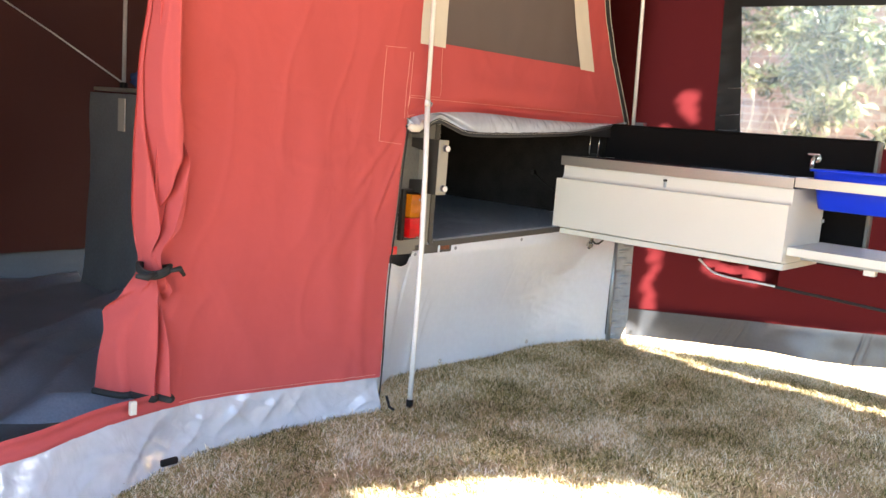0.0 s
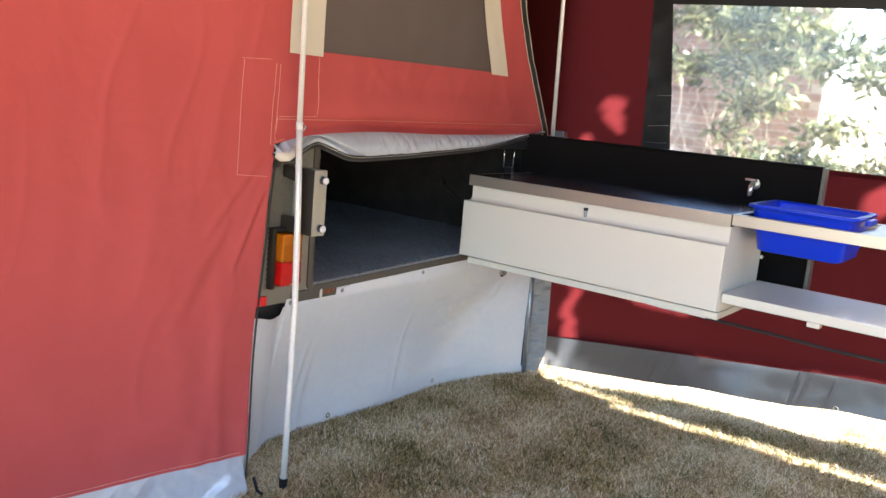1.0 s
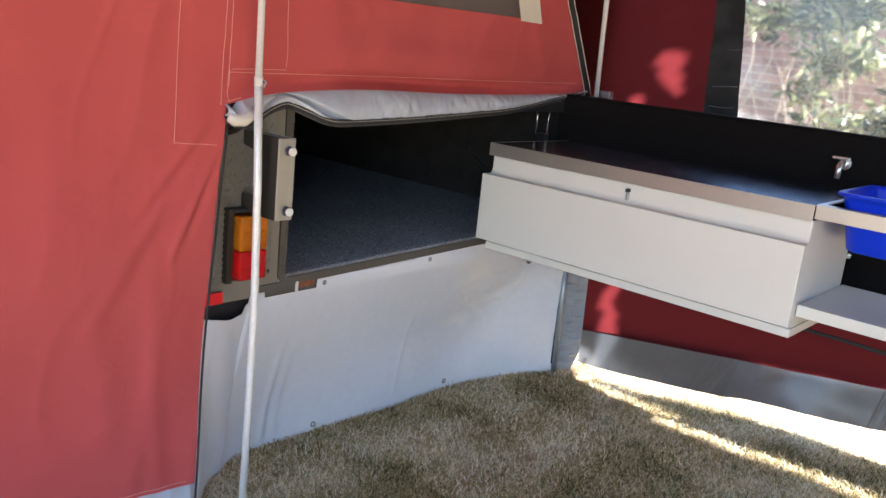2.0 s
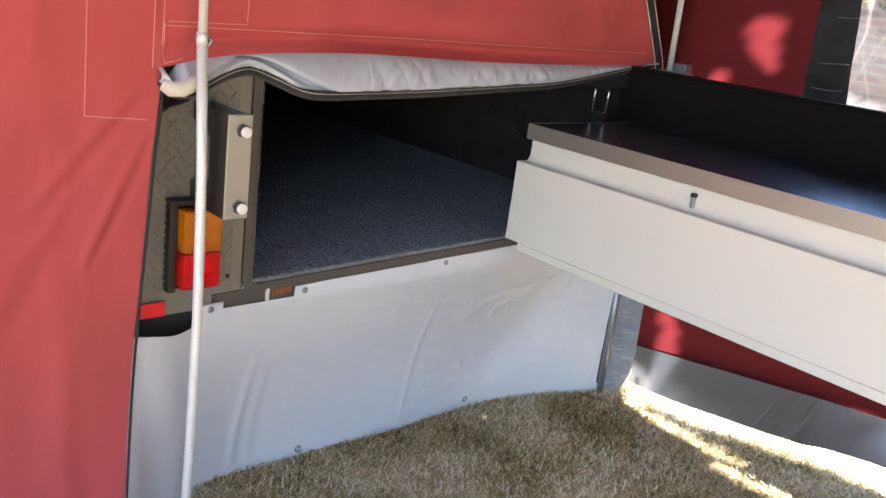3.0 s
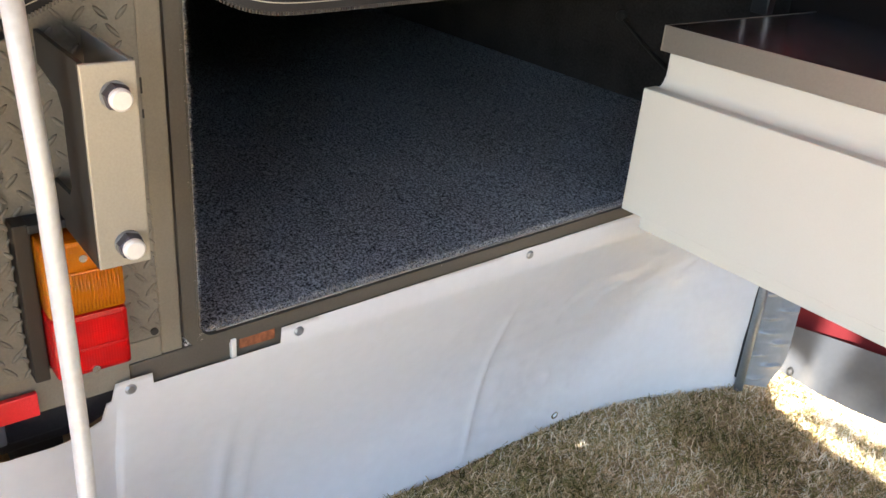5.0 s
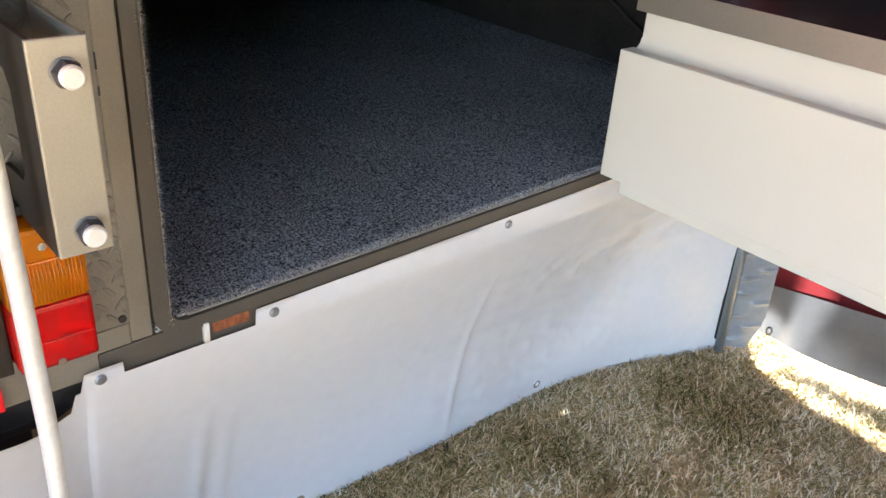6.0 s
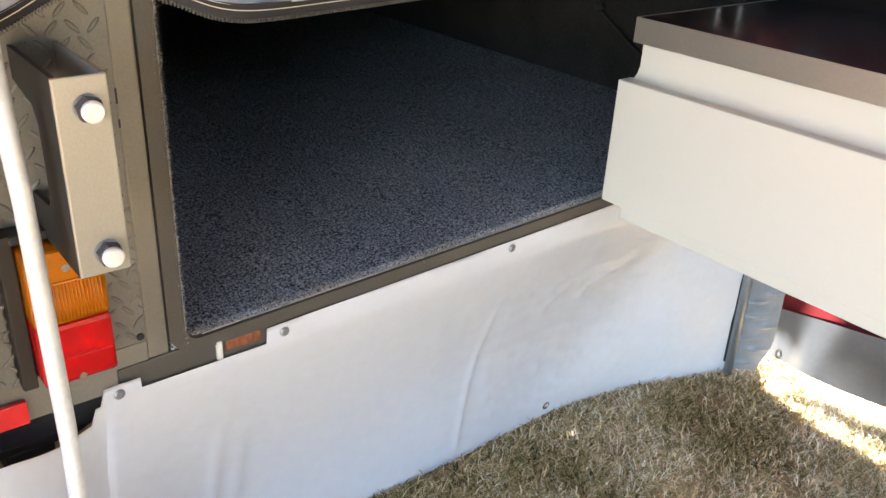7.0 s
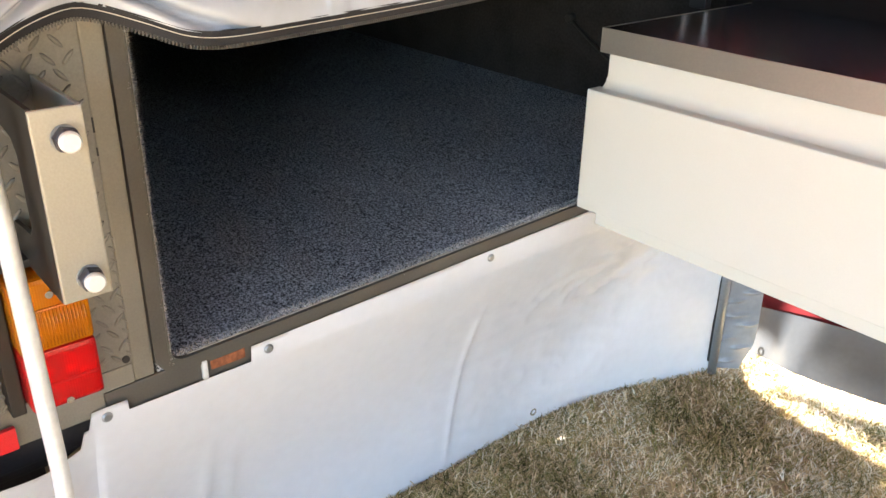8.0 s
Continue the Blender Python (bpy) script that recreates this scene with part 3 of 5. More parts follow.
    part("chassis_rail", box((-4.4, 3.95, 0.42), (X0 - 0.06, 4.01, 0.50), 0.004), CHASSIS, t)
    # spare-wheel bracket: a folded channel standing off the plate
    by0, by1, bz0, bz1, bx = 2.474, 2.524, 0.803, 1.005, -2.022
    br = part("wheel_bracket", box((bx - 0.005, by0, bz0), (bx, by1, bz1), 0.0018), BRONZE, t, "folded steel bracket with two zinc bolts")
    fl = [(0, 0), (0.145, 0), (0.145, 0.045), (0.075, 0.050), (0.064, 0.062), (0.064, 0.142), (0.076, 0.158), (0.145, 0.170), (0.145, 0.203), (0, 0.203)]
    bm = bmesh.new()
    va = [bm.verts.new((bx - 0.005 - d, by0, bz0 + h)) for d, h in fl]
    vb = [bm.verts.new((bx - 0.005 - d, by0 + 0.005, bz0 + h)) for d, h in fl]
    bm.faces.new(va)
    bm.faces.new(vb[::-1])
    for i in range(len(fl)):
        bm.faces.new((va[i], vb[i], vb[(i + 1) % len(fl)], va[(i + 1) % len(fl)]))
    bmesh.ops.recalc_face_normals(bm, faces=bm.faces[:])
    # this flange's shade is in its colour; the other one keeps the bronze
    part("flange", bm, FLANGE, br, "flange with its shade painted dark brown")
    part("flange", box((X0 + 0.002, by1 - 0.005, bz0), (bx - 0.0055, by1, bz1), 0.001), BRONZE, br)
    for z in (0.975, 0.827):
        b = part("bolt", disc((bx, 2.503, z), (1, 0, 0), 0.0135, 0.003, 20), GALV, br, "zinc hex bolt with washer")
        hx = disc((bx + 0.003, 2.503, z), (1, 0, 0), 0.0130, 0.011, 6, 0.0015)
        part("hex_nut", hx, DULL, b, "dull dark hex nut")
        part("shank", disc((bx + 0.014, 2.503, z), (1, 0, 0), 0.0106, 0.0065, 20, 0.002), ZINC, b, "bright bolt end")
    # latch slot under the sill corner
    part("latch_slot", box((X0 - 0.01, 2.682, 0.563), (X0 + 0.0025, 2.735, 0.580), 0.002), RUST, t, "rusty latch slot")
    part("latch_tab", box((X0 - 0.01, 2.668, 0.553), (X0 + 0.006, 2.676, 0.583), 0.002), ALU, t)
    part("rivet", disc((X0 + 0.004, 2.568, 0.628), (1, 0, 0), 0.005, 0.002, 12), RUBBER, t)
    # loose cable in the hatch
    pts = []
    for k in range(14):
        u = k / 13
        pts.append((-2.70 + 0.36 * u, HR - 0.008 - 0.008 * math.sin(u * 3.1), 0.838 - 0.15 * u - 0.02 * math.sin(u * 3.1)))
    part("cable", tube(pts, 0.0045, 8), RUBBER, t, "thin black cable", True)
    part("cable_boss", disc((-2.70, HR, 0.84), (0, -1, 0), 0.013, 0.02, 12, 0.004), RUBBER, t)
    # hidden axle and wheels keep it on its feet
    for y in (2.62, 3.92):
        w = part("wheel", disc((-3.5, y - 0.09, 0.255), (0, 1, 0), 0.26, 0.18, 32, 0.03), RUBBER, t)
        part("rim", disc((-3.5, y - 0.093, 0.255), (0, 1, 0), 0.15, 0.186, 24), GALV, w)
    part("axle", tube([(-3.5, 2.62, 0.255), (-3.5, 3.92, 0.255)], 0.03), CHASSIS, t)
    part("spring_block", box((-3.6, 2.40, 0.25), (-3.4, 2.46, 0.42), 0.004), CHASSIS, t)
    part("spring_block", box((-3.6, 3.95, 0.25), (-3.4, 4.01, 0.42), 0.004), CHASSIS, t)


build_trailer()


# ---- silver skirt under the hatch ----
def skirt_top(y):
    """The cut upper edge of the rear skirt."""
    if y < 2.50:
        return soft(y, [(2.31, 0.535), (2.36, 0.537), (2.45, 0.513), (2.50, 0.518)])
    if y < 2.511:
        return 0.545
    if y < 2.561:
        return 0.568
    if y < 2.742:
        return 0.552 + 0.004 * (y - 2.561)
    return 0.578 + 0.029 * (y - 2.742)


def build_skirt():
    sk = thing("rear_skirt", "silver-grey PVC skirt riveted below the open hatch", "tent skirt", (-2.2, 3.2, 0.0))
    ys = sorted(set([2.328 + (4.05 - 2.328) * k / 260 for k in range(261)] + [2.505, 2.515, 2.5605, 2.5615, 2.7415, 2.7425]))

    def at(u, v):
        y = ys[round(u * (len(ys) - 1))]
        zt = skirt_top(y)
        xt = soft(y, [(2.318, -2.10), (2.40, -2.135), (2.50, -2.160), (2.54, -2.163), (4.05, -2.165)])
        xf = skirt_foot(y)
        h = min(0.63 * (1 - v), zt)
        w = min(1.0, h / 0.58)
        v = 1 - w
        x = xt + (xf - xt) * max(0.0, v - 0.06) / 0.94
        z = ground_rise(x, y) * v + 0.002 + h
        amp = min(1, 4 * max(0.0, v - 0.06)) * (0.4 + 0.6 * min(1, 6 * w))
        # the cloth is drawn in along a slack line that climbs towards the corner post
        zc = soft(y, [(2.33, 0.20), (2.7, 0.20), (3.2, 0.28), (3.7, 0.37), (4.05, 0.40)])
        deep = soft(y, [(2.33, 0.0), (2.5, 0.012), (2.8, 0.030), (3.3, 0.040), (3.75, 0.045), (3.95, 0.02), (4.05, 0.0)])
        f = max(0.0, (0.575 - h) / (0.575 - zc)) if h > zc else h / zc
        x -= deep * math.sin(math.pi / 2 * min(1.0, f)) ** 1.3
        x += amp * (0.007 * lump(y, 0, z * 0.5, 3.1, 4) + 0.003 * lump(y * 1.2 + 0.7 * z, 0, z * 1.2, 7, 9))
        # pressed-in fold lines
        c = y - 3.238 - 0.04 * z
        x += 0.0035 * amp * max(0.0, 1 - abs(c) / 0.012) * min(1.0, max(0.0, (0.47 - z) / 0.08))
        x -= 0.0012 * amp * math.exp(-((c - 0.03) / 0.02) ** 2) * min(1.0, max(0.0, (0.47 - z) / 0.1))
        x += 0.007 * amp * math.exp(-((y - 2.69) / 0.012) ** 2) * max(0.0, min(1.0, (0.42 - z) / 0.2))
        x += 0.004 * amp * math.exp(-((y - 2.735) / 0.014) ** 2) * max(0.0, min(1.0, (0.40 - z) / 0.2))
        # slack diagonals and small puckers towards the corner post
        far = math.exp(-((y - 3.70) / 0.27) ** 2)
        x += 0.006 * math.sin(15 * (z - 0.45 * y)) * amp * far
        r = lump(y * 0.9 - 0.5 * z, 0, z * 2.4, 6.5, 1)
        x += 0.009 * max(0.0, 1 - 4.5 * abs(r)) ** 1.5 * amp * far * min(1.0, max(0.0, (z - 0.22) / 0.15))
        r = lump(y * 0.8 + 0.4 * z, 0, z * 2.2, 10, 6)
        x += 0.003 * max(0.0, 1 - 4 * abs(r)) ** 1.5 * amp * math.exp(-((y - 3.5) / 0.4) ** 2)
        if y < 2.52:
            x += 0.012 * amp * math.sin((y - 2.32) * 34 + 9 * z)
        x -= 0.022 * max(0.0, 1 - (y - 2.328) / 0.05)
        return x, y, z
    sheet("skirt_cloth", at, len(ys) - 1, 63, SILVER, sk)
    for y, z in ((2.532, 0.555), (2.770, 0.566), (3.215, 0.580), (3.62, 0.590), (3.95, 0.598)):
        part("rivet", disc((-2.164, y, z), (1, 0, 0), 0.0075, 0.004, 14, 0.0025), GALV, sk, "domed grey rivet")
    for y, z in ((2.89, 0.03), (3.51, 0.035)):
        bm = bmesh.new()
        x = skirt_foot(y) + 0.006
        pts = [(x, y + 0.008 * math.cos(a), z + 0.008 * math.sin(a)) for a in (2 * math.pi * k / 14 for k in range(15))]
        tube(pts, 0.0026, 6, bm)
        part("eyelet", bm, CHROME, sk, "zinc eyelet", True)


build_skirt()


# ---- west tent wall, door and curtain ----
def west_x(y, z):
    """The canvas of the west side: pulled out at the doorway foot, flat above."""
    f = west_foot(y)
    base = -2.10 - 0.045 * max(0, y - 2.37)
    k = max(0.0, 1 - z / 0.75)
    return base + (f - base) * k ** 1.6


def canvas_fold(y, z, seed=0.0):
    return 0.010 * lump(y, z * 0.35, 0, 2.2, seed) + 0.0035 * lump(y * 1.5, z * 0.6, 0, 7, seed + 3) + (
        0.0035 * max(0.0, 1 - 6 * abs(lump(y + 0.5 * z, z * 0.4 - 0.2 * y, 0, 2.6, seed + 8))) ** 2
        + 0.0025 * max(0.0, 1 - 6 * abs(lump(y - 0.7 * z, z * 0.5 + 0.3 * y, 0, 3.7, seed + 12))) ** 2)


def band_top(y):
    return soft(y, [(0.2, 0.165), (1.0, 0.165), (1.25, 0.175), (1.55, 0.16), (1.93, 0.135), (2.31, 0.113)])


def edge_y(z):
    """The wall's free edge beside the trailer."""
    return soft(z, [(0.0, 2.318), (0.5, 2.340), (0.9, 2.364), (1.05, 2.378), (1.3, 2.372)])


def build_west_wall():
    w = thing("wall_west", "faded red canvas tent wall with a silver ground flap", "tent wall", (-2.1, 1.9, 0.0), kind="structure")
    zt = 2.35

    def surface(y, z):
        x = west_x(y, z) + canvas_fold(y, z, 1.0)
        d = edge_y(z) - y
        x += 0.012 * math.exp(-(d / 0.05) ** 2) * math.sin(7 * z + 1) * max(0, 1 - z / 1.1)
        x += 0.007 * math.exp(-((d - 0.09 - 0.10 * z) / 0.024) ** 2) * max(0, 1 - z / 1.0)
        x += 0.005 * math.exp(-((d - 0.19 + 0.12 * z) / 0.03) ** 2) * max(0, 1 - z / 1.2)
        # slack folds that run down from the sewn patch
        for fy, fz, slope, wide, deep in ((2.271, 0.746, 0.474, 0.013, 0.005), (2.194, 0.850, 0.865, 0.018, 0.0035), (2.10, 0.60, 0.60, 0.03, 0.003)):
            off = y - fy - slope * (z - fz)
            end = max(0.0, min(1.0, (z - fz + 0.05) / 0.05, (fz + 0.22 - z) / 0.10))
            x += deep * end * (math.exp(-((off + 1.3 * wide) / wide) ** 2) - math.exp(-(off / wide) ** 2))
        return x + 0.003 * math.exp(-((d - 0.30 - 0.25 * (z - 0.6)) / 0.05) ** 2)

    def at(u, v):
        y = 1.40 + (edge_y(v * zt) - 1.40) * u
        z = band_top(y) + (zt - band_top(y)) * v
        y = 1.40 + (edge_y(z) - 1.40) * u
        return surface(y, z), y, z
    sheet("canvas", at, 170, 200, CANVAS, w)

    # threshold strip under the open doorway
    def sill(u, v):
        y = -0.9 + (1.43 + 0.9) * u
        z = band_top(y) + 0.055 * v
        return west_x(y, z) + 0.002 + 0.004 * lump(y, z, 0, 12) + 0.004 * math.sin(v * 9), y, z
    sheet("door_sill", sill, 70, 8, CANVAS, w, "red canvas threshold strip")

    # silver flap on the ground
    def flap(u, v):
        y = -0.9 + (2.318 + 0.9) * u
        zt2 = band_top(y)
        z = ground_rise(-2.0, y) + 0.002 + (zt2 + 0.010) * v
        x = west_x(y, z) + 0.004 - 0.007 * v ** 4 + canvas_fold(y, z, 1.0) * v ** 2
        a = v * (1 - v) * 4
        x += a * (0.012 * lump(y, z, 0, 5, 2) + 0.013 * max(0.0, 1 - 3.5 * abs(lump(y * 1.1 - 0.9 * z, z * 1.0, 0.4, 5, 5))) ** 1.4
                  + 0.005 * max(0.0, 1 - 4 * abs(lump(y + 0.7 * z, z * 1.1, 0, 9, 8))) ** 1.5)
        x += 0.035 * (1 - v) ** 3
        return x, y, z
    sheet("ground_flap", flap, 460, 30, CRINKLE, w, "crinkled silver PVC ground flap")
    # dark binding down the free edge
    pts = [(west_x(edge_y(z), z) + 0.003 + 0.012 * math.sin(7 * z + 1) * max(0, 1 - z / 1.1), edge_y(z) + 0.002, z) for z in [0.01 + 1.02 * k / 40 for k in range(41)]]
    part("edge_binding", tube(pts, 0.003, 6), BINDING, w, "thin black edge binding", True)
    # sewn patch and seam threads
    def thread(pts):
        q = [(surface(y, z) + 0.0014, y, z) for y, z in pts]
        bm = bmesh.new()
        for a, b in zip(q, q[1:]):
            a, b = Vector(a), Vector(b)
            tube([a, a + (b - a) * 0.86], 0.0007, 4, bm)
        part("stitching", bm, THREAD, w, "pale thread stitching")
    def run(a, b, step=0.007):
        k = max(2, int(math.dist(a, b) / step))
        return [(a[0] + (b[0] - a[0]) * i / k, a[1] + (b[1] - a[1]) * i / k) for i in range(k + 1)]
    thread(run((2.248, 1.31), (2.241, 0.988)))
    thread(run((2.241, 0.988), (2.356, 0.980)))
    thread(run((2.24, 1.315), (2.345, 1.320)))
    thread(run((2.365, 1.31), (2.362, 1.073)))
    thread([(y, band_top(y) + 0.012) for y in [1.5 + 0.008 * k for k in range(101)]])
    # remainder of the wall past the doorway, and lintel
    def south(u, v):
        y = -0.9 + 1.1 * u
        z = 0.22 + 2.13 * v
        return west_x(y, z) + canvas_fold(y, z, 5), y, z
    sheet("canvas", south, 24, 40, CANVAS, w)
    def lintel(u, v):
        y = 0.2 + 1.2 * u
        z = 2.0 + 0.35 * v
        return west_x(y, z) + canvas_fold(y, z, 5), y, z
    sheet("canvas", lintel, 20, 8, CANVAS, w)
    # plastic toggle and peg loop
    part("toggle", box((-1.990, 1.372, 0.046), (-1.976, 1.424, 0.066), 0.005), BLACK_PVC, w, "black plastic toggle")
    part("peg_clip", box((-2.062, 1.312, 0.190), (-2.047, 1.332, 0.230), 0.004), CREAM, w, "small cream clip")
    part("peg_loop", tube([(-2.06, 2.325, 0.05), (-2.04, 2.325, 0.012), (-2.02, 2.33, 0.006)], 0.005, 8), BLACK_PVC, w)


build_west_wall()


def build_curtain():
    c = thing("door_curtain", "red canvas door flap gathered and tied back with dark webbing", "door curtain", (-2.05, 1.4, 0.2))

    def at(u, v):
        z = 0.212 + 2.09 * v
        pinch = math.exp(-((z - 0.605) / 0.055) ** 2)
        y0 = soft(z, [(0.223, 1.302), (0.334, 1.298), (0.452, 1.312), (0.528, 1.340), (0.585, 1.380), (0.622, 1.381), (0.672, 1.365), (0.77, 1.355), (0.915, 1.355), (1.057, 1.361), (1.198, 1.369), (1.336, 1.389), (2.374, 1.429)])
        y1 = soft(z, [(0.203, 1.466), (0.242, 1.460), (0.379, 1.455), (0.532, 1.444), (0.595, 1.403), (0.653, 1.402), (0.718, 1.464), (0.894, 1.49), (0.943, 1.488), (1.065, 1.46), (1.177, 1.45), (1.343, 1.453), (2.332, 1.462)])
        y = y0 + (y1 - y0) * u
        up = min(1.0, max(0.0, (z - 0.61) / 0.12))
        dn = min(1.0, max(0.0, (0.58 - z) / 0.10))

        def crease(c, w, d):
            return -d * max(0.0, 1 - abs(u - c) / w) ** 1.3
        x = -2.150 + 0.090 * u + 0.050 * math.sin(math.pi * min(1.0, u * 0.9 + 0.05)) + 0.006 * lump(u * 2, z * 2, 1, 3)
        # folds that run down into the tie
        a = soft(z, [(0.65, 0.52), (0.69, 0.55), (0.84, 0.39), (1.03, 0.22), (1.30, 0.20), (2.3, 0.3)])
        b = soft(z, [(0.65, 0.52), (0.69, 0.55), (0.79, 0.62), (0.946, 0.81), (1.06, 0.90), (1.3, 0.84), (2.3, 0.7)])
        x += up * (crease(a, 0.15, 0.055) + crease(b, 0.13, 0.070) + crease(0.06, 0.10, 0.03))
        x += up * 0.014 * math.exp(-((z - 0.945 + 0.05 * u) / 0.025) ** 2) * math.exp(-((u - 0.55) / 0.2) ** 2)
        x += up * 0.018 * math.exp(-((u - 0.66) / 0.14) ** 2) * math.exp(-((z - 1.12) / 0.16) ** 2)
        # below it the cloth hangs as one panel with a deep fold and a slack diagonal
        c = soft(z, [(0.24, 1.02), (0.39, 0.97), (0.51, 0.80), (0.60, 0.40)])
        e = soft(z, [(0.36, -0.3), (0.486, 0.09), (0.55, 0.37), (0.60, 0.5)])
        h = (0.6 - z) / 0.36
        x += dn * (crease(c, 0.17, 0.115) + crease(e, 0.18, 0.050) - 0.10 * (1 - u) * h + 0.018 * math.sin(math.pi * u) * h)
        x += dn * (crease(soft(z, [(0.22, 0.72), (0.45, 0.70), (0.60, 0.52)]), 0.11, 0.045) + crease(soft(z, [(0.22, 0.42), (0.40, 0.30), (0.60, 0.45)]), 0.16, 0.028 * h))
        x -= dn * 0.022 * max(0.0, 1 - abs(u - 0.25 - 0.9 * (0.42 - z)) / 0.3) * h
        x += pinch * (0.010 * math.sin(28 * u) - 0.014)
        x -= 0.55 * max(0.0, u - 0.88) * (1 - pinch)
        return x, y, z
    sheet("flap_cloth", at, 110, 130, CANVAS, c)
    # hem
    pts = [Vector(at(k / 30, 0.0)) for k in range(31)]
    part("hem", tube(pts, 0.011, 8), BINDING, c, "black hem", True)
    # tie band with a loose bow
    bm = bmesh.new()
    ring = []
    for k in range(25):
        a = 2 * math.pi * k / 24
        ring.append((-2.085 + 0.052 * math.sin(a), 1.393 + 0.042 * math.cos(a), 0.595 + 0.008 * math.sin(2 * a)))
    for i in (-1, 0, 1):
        tube([(x, y, z + 0.007 * i) for x, y, z in ring], 0.006, 6, bm)
    part("tie_band", bm, BINDING, c, "dark webbing tie", True)
    part("tie_end", tube([(-2.036, 1.372, 0.595), (-2.030, 1.345, 0.586), (-2.045, 1.316, 0.590)], [0.006, 0.010, 0.006], 6), BINDING, c, "", True)
    part("tie_end", tube([(-2.036, 1.412, 0.598), (-2.028, 1.440, 0.604), (-2.040, 1.460, 0.582)], [0.006, 0.009, 0.006], 6), BINDING, c, "", True)


build_curtain()


# ---- tent room behind the doorway ----
def build_room():
    f = thing("tent_room", "tent room of red canvas darkened for its dim light, with grey skirting", "tent wall", (-3.5, 0.6, 0.0), kind="structure")
    def far(u, v):
        y = -0.95 + 5.2 * u
        z = 0.17 + 2.2 * v
        return -4.80 + 0.02 * lump(y, z, 0, 2), y, z
    sheet("back_canvas", far, 30, 20, CANVAS_IN, f, "red canvas darkened for the room's shade")
    def band(u, v):
        y = -0.95 + 3.6 * u
        return -4.79 + 0.01 * lump(y, v, 0, 5) + 0.02 * (1 - v), y, 0.004 + 0.17 * v
    sheet("skirting", band, 40, 6, GREY_PVC, f)
    def southw(u, v):
        return -4.8 + 2.95 * u, -0.9 + 0.02 * lump(u * 3, v * 2, 0, 2), 0.003 + 2.37 * v
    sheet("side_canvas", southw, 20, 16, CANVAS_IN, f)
    def northw(u, v):
        return -4.8 + 2.62 * u, 4.24, 1.13 + 1.3 * v
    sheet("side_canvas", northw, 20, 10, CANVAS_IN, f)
    def flank(u, v):
        x = -4.56 + 2.36 * u
        return x, 2.350 + 0.012 * lump(x, v, 0, 4) - 0.05 * (1 - v) ** 4, 0.004 + 1.09 * v
    sheet("flank_cover", flank, 60, 20, FLANK, f, "grey PVC cover on the trailer flank")
    part("label_tag", box((-4.19, 2.325, 0.90), (-4.12, 2.333, 1.07), 0.003), CREAM, f, "pale hanging tag")
    g = sheet("groundsheet", lambda u, v: (-4.8 + 2.62 * u, -0.9 + 3.23 * v,
                                           0.012 + 0.02 * abs(lump(u * 3, v * 3, 0, 2.2)) + 0.16 * max(0, u - 0.93) / 0.07 * 0.9
                                           + 0.05 * math.exp(-(((u - 0.72) * 2.6 + (v - 0.66) * 3.2) / 0.10) ** 2)
                                           + 0.13 * math.exp(-((u - 0.885) / 0.045) ** 2) * (0.6 + 0.4 * math.sin(9 * v))
                                           + 0.05 * max(0.0, 1 - 4 * abs(lump(u * 3 + v, v * 2.4, 0, 1.7, 9))) ** 1.5),
              130, 130, SHEET)
    tagged(g, "rumpled blue-grey groundsheet in the tent room", "groundsheet", kind="structure")
    pole = thing("tent_pole", "thin aluminium pole standing on the trailer flank", "tent pole", (-4.28, 2.40, 1.125))
    part("tube", tube([(-4.28, 2.40, 1.126), (-4.28, 2.40, 2.30)], 0.011, 10), ALU, pole, "", True)
    part("foot", disc((-4.28, 2.40, 1.1255), (0, 0, 1), 0.02, 0.03, 12, 0.004), BLACK_PVC, pole)
    bundle = thing("cloth_bundle", "small crumpled dark blue cloth on the trailer flank", "cloth", (-4.12, 2.43, 1.125))
    bm = bmesh.new()
    bmesh.ops.create_icosphere(bm, subdivisions=3, radius=1)
    for v in bm.verts:
        k = 1 + 0.45 * noise.noise(v.co * 2.3)
        v.co = Vector((-4.12 + 0.10 * v.co.x * k, 2.43 + 0.05 * v.co.y * k, 1.178 + 0.055 * v.co.z * k))
    part("cloth", bm, SHEET_BLUE, bundle, "", True)
    rope = thing("guy_rope", "thin pale rope tied to the pole foot", "rope", (-4.3, 2.4, 1.15))
    part("cord", tube([(-4.282, 2.387, 1.158), (-4.5, 2.12, 1.38), (-4.77, 1.80, 1.63)], 0.005, 6), ALU, rope, "", True)


build_room()


# ---- canvas end above the hatch ----
def end_right(z):
    return soft(z, [(1.04, 4.075), (1.10, 4.055), (1.17, 4.022), (1.36, 3.905), (1.43, 3.862), (1.59, 3.772), (1.70, 3.718), (2.40, 3.42)])


def end_x(y, z):
    return -2.10 - 0.052 * (y - 2.37) + canvas_fold(y, z, 1.0)


def red_low(y):
    return soft(y, [(2.372, 1.074), (2.47, 1.095), (2.57, 1.108), (2.82, 1.120), (3.2, 1.117), (3.5, 1.120), (4.03, 1.130)])


def zip_low(y):
    return soft(y, [(2.372, 1.032), (2.415, 1.020), (2.458, 1.034), (2.505, 1.055), (2.550, 1.066), (2.575, 1.063), (2.62, 1.047), (2.665, 1.030), (2.72, 1.025), (2.86, 1.027), (3.05, 1.034), (3.29, 1.046), (3.48, 1.056), (3.60, 1.068), (3.80, 1.096), (4.03, 1.128)])


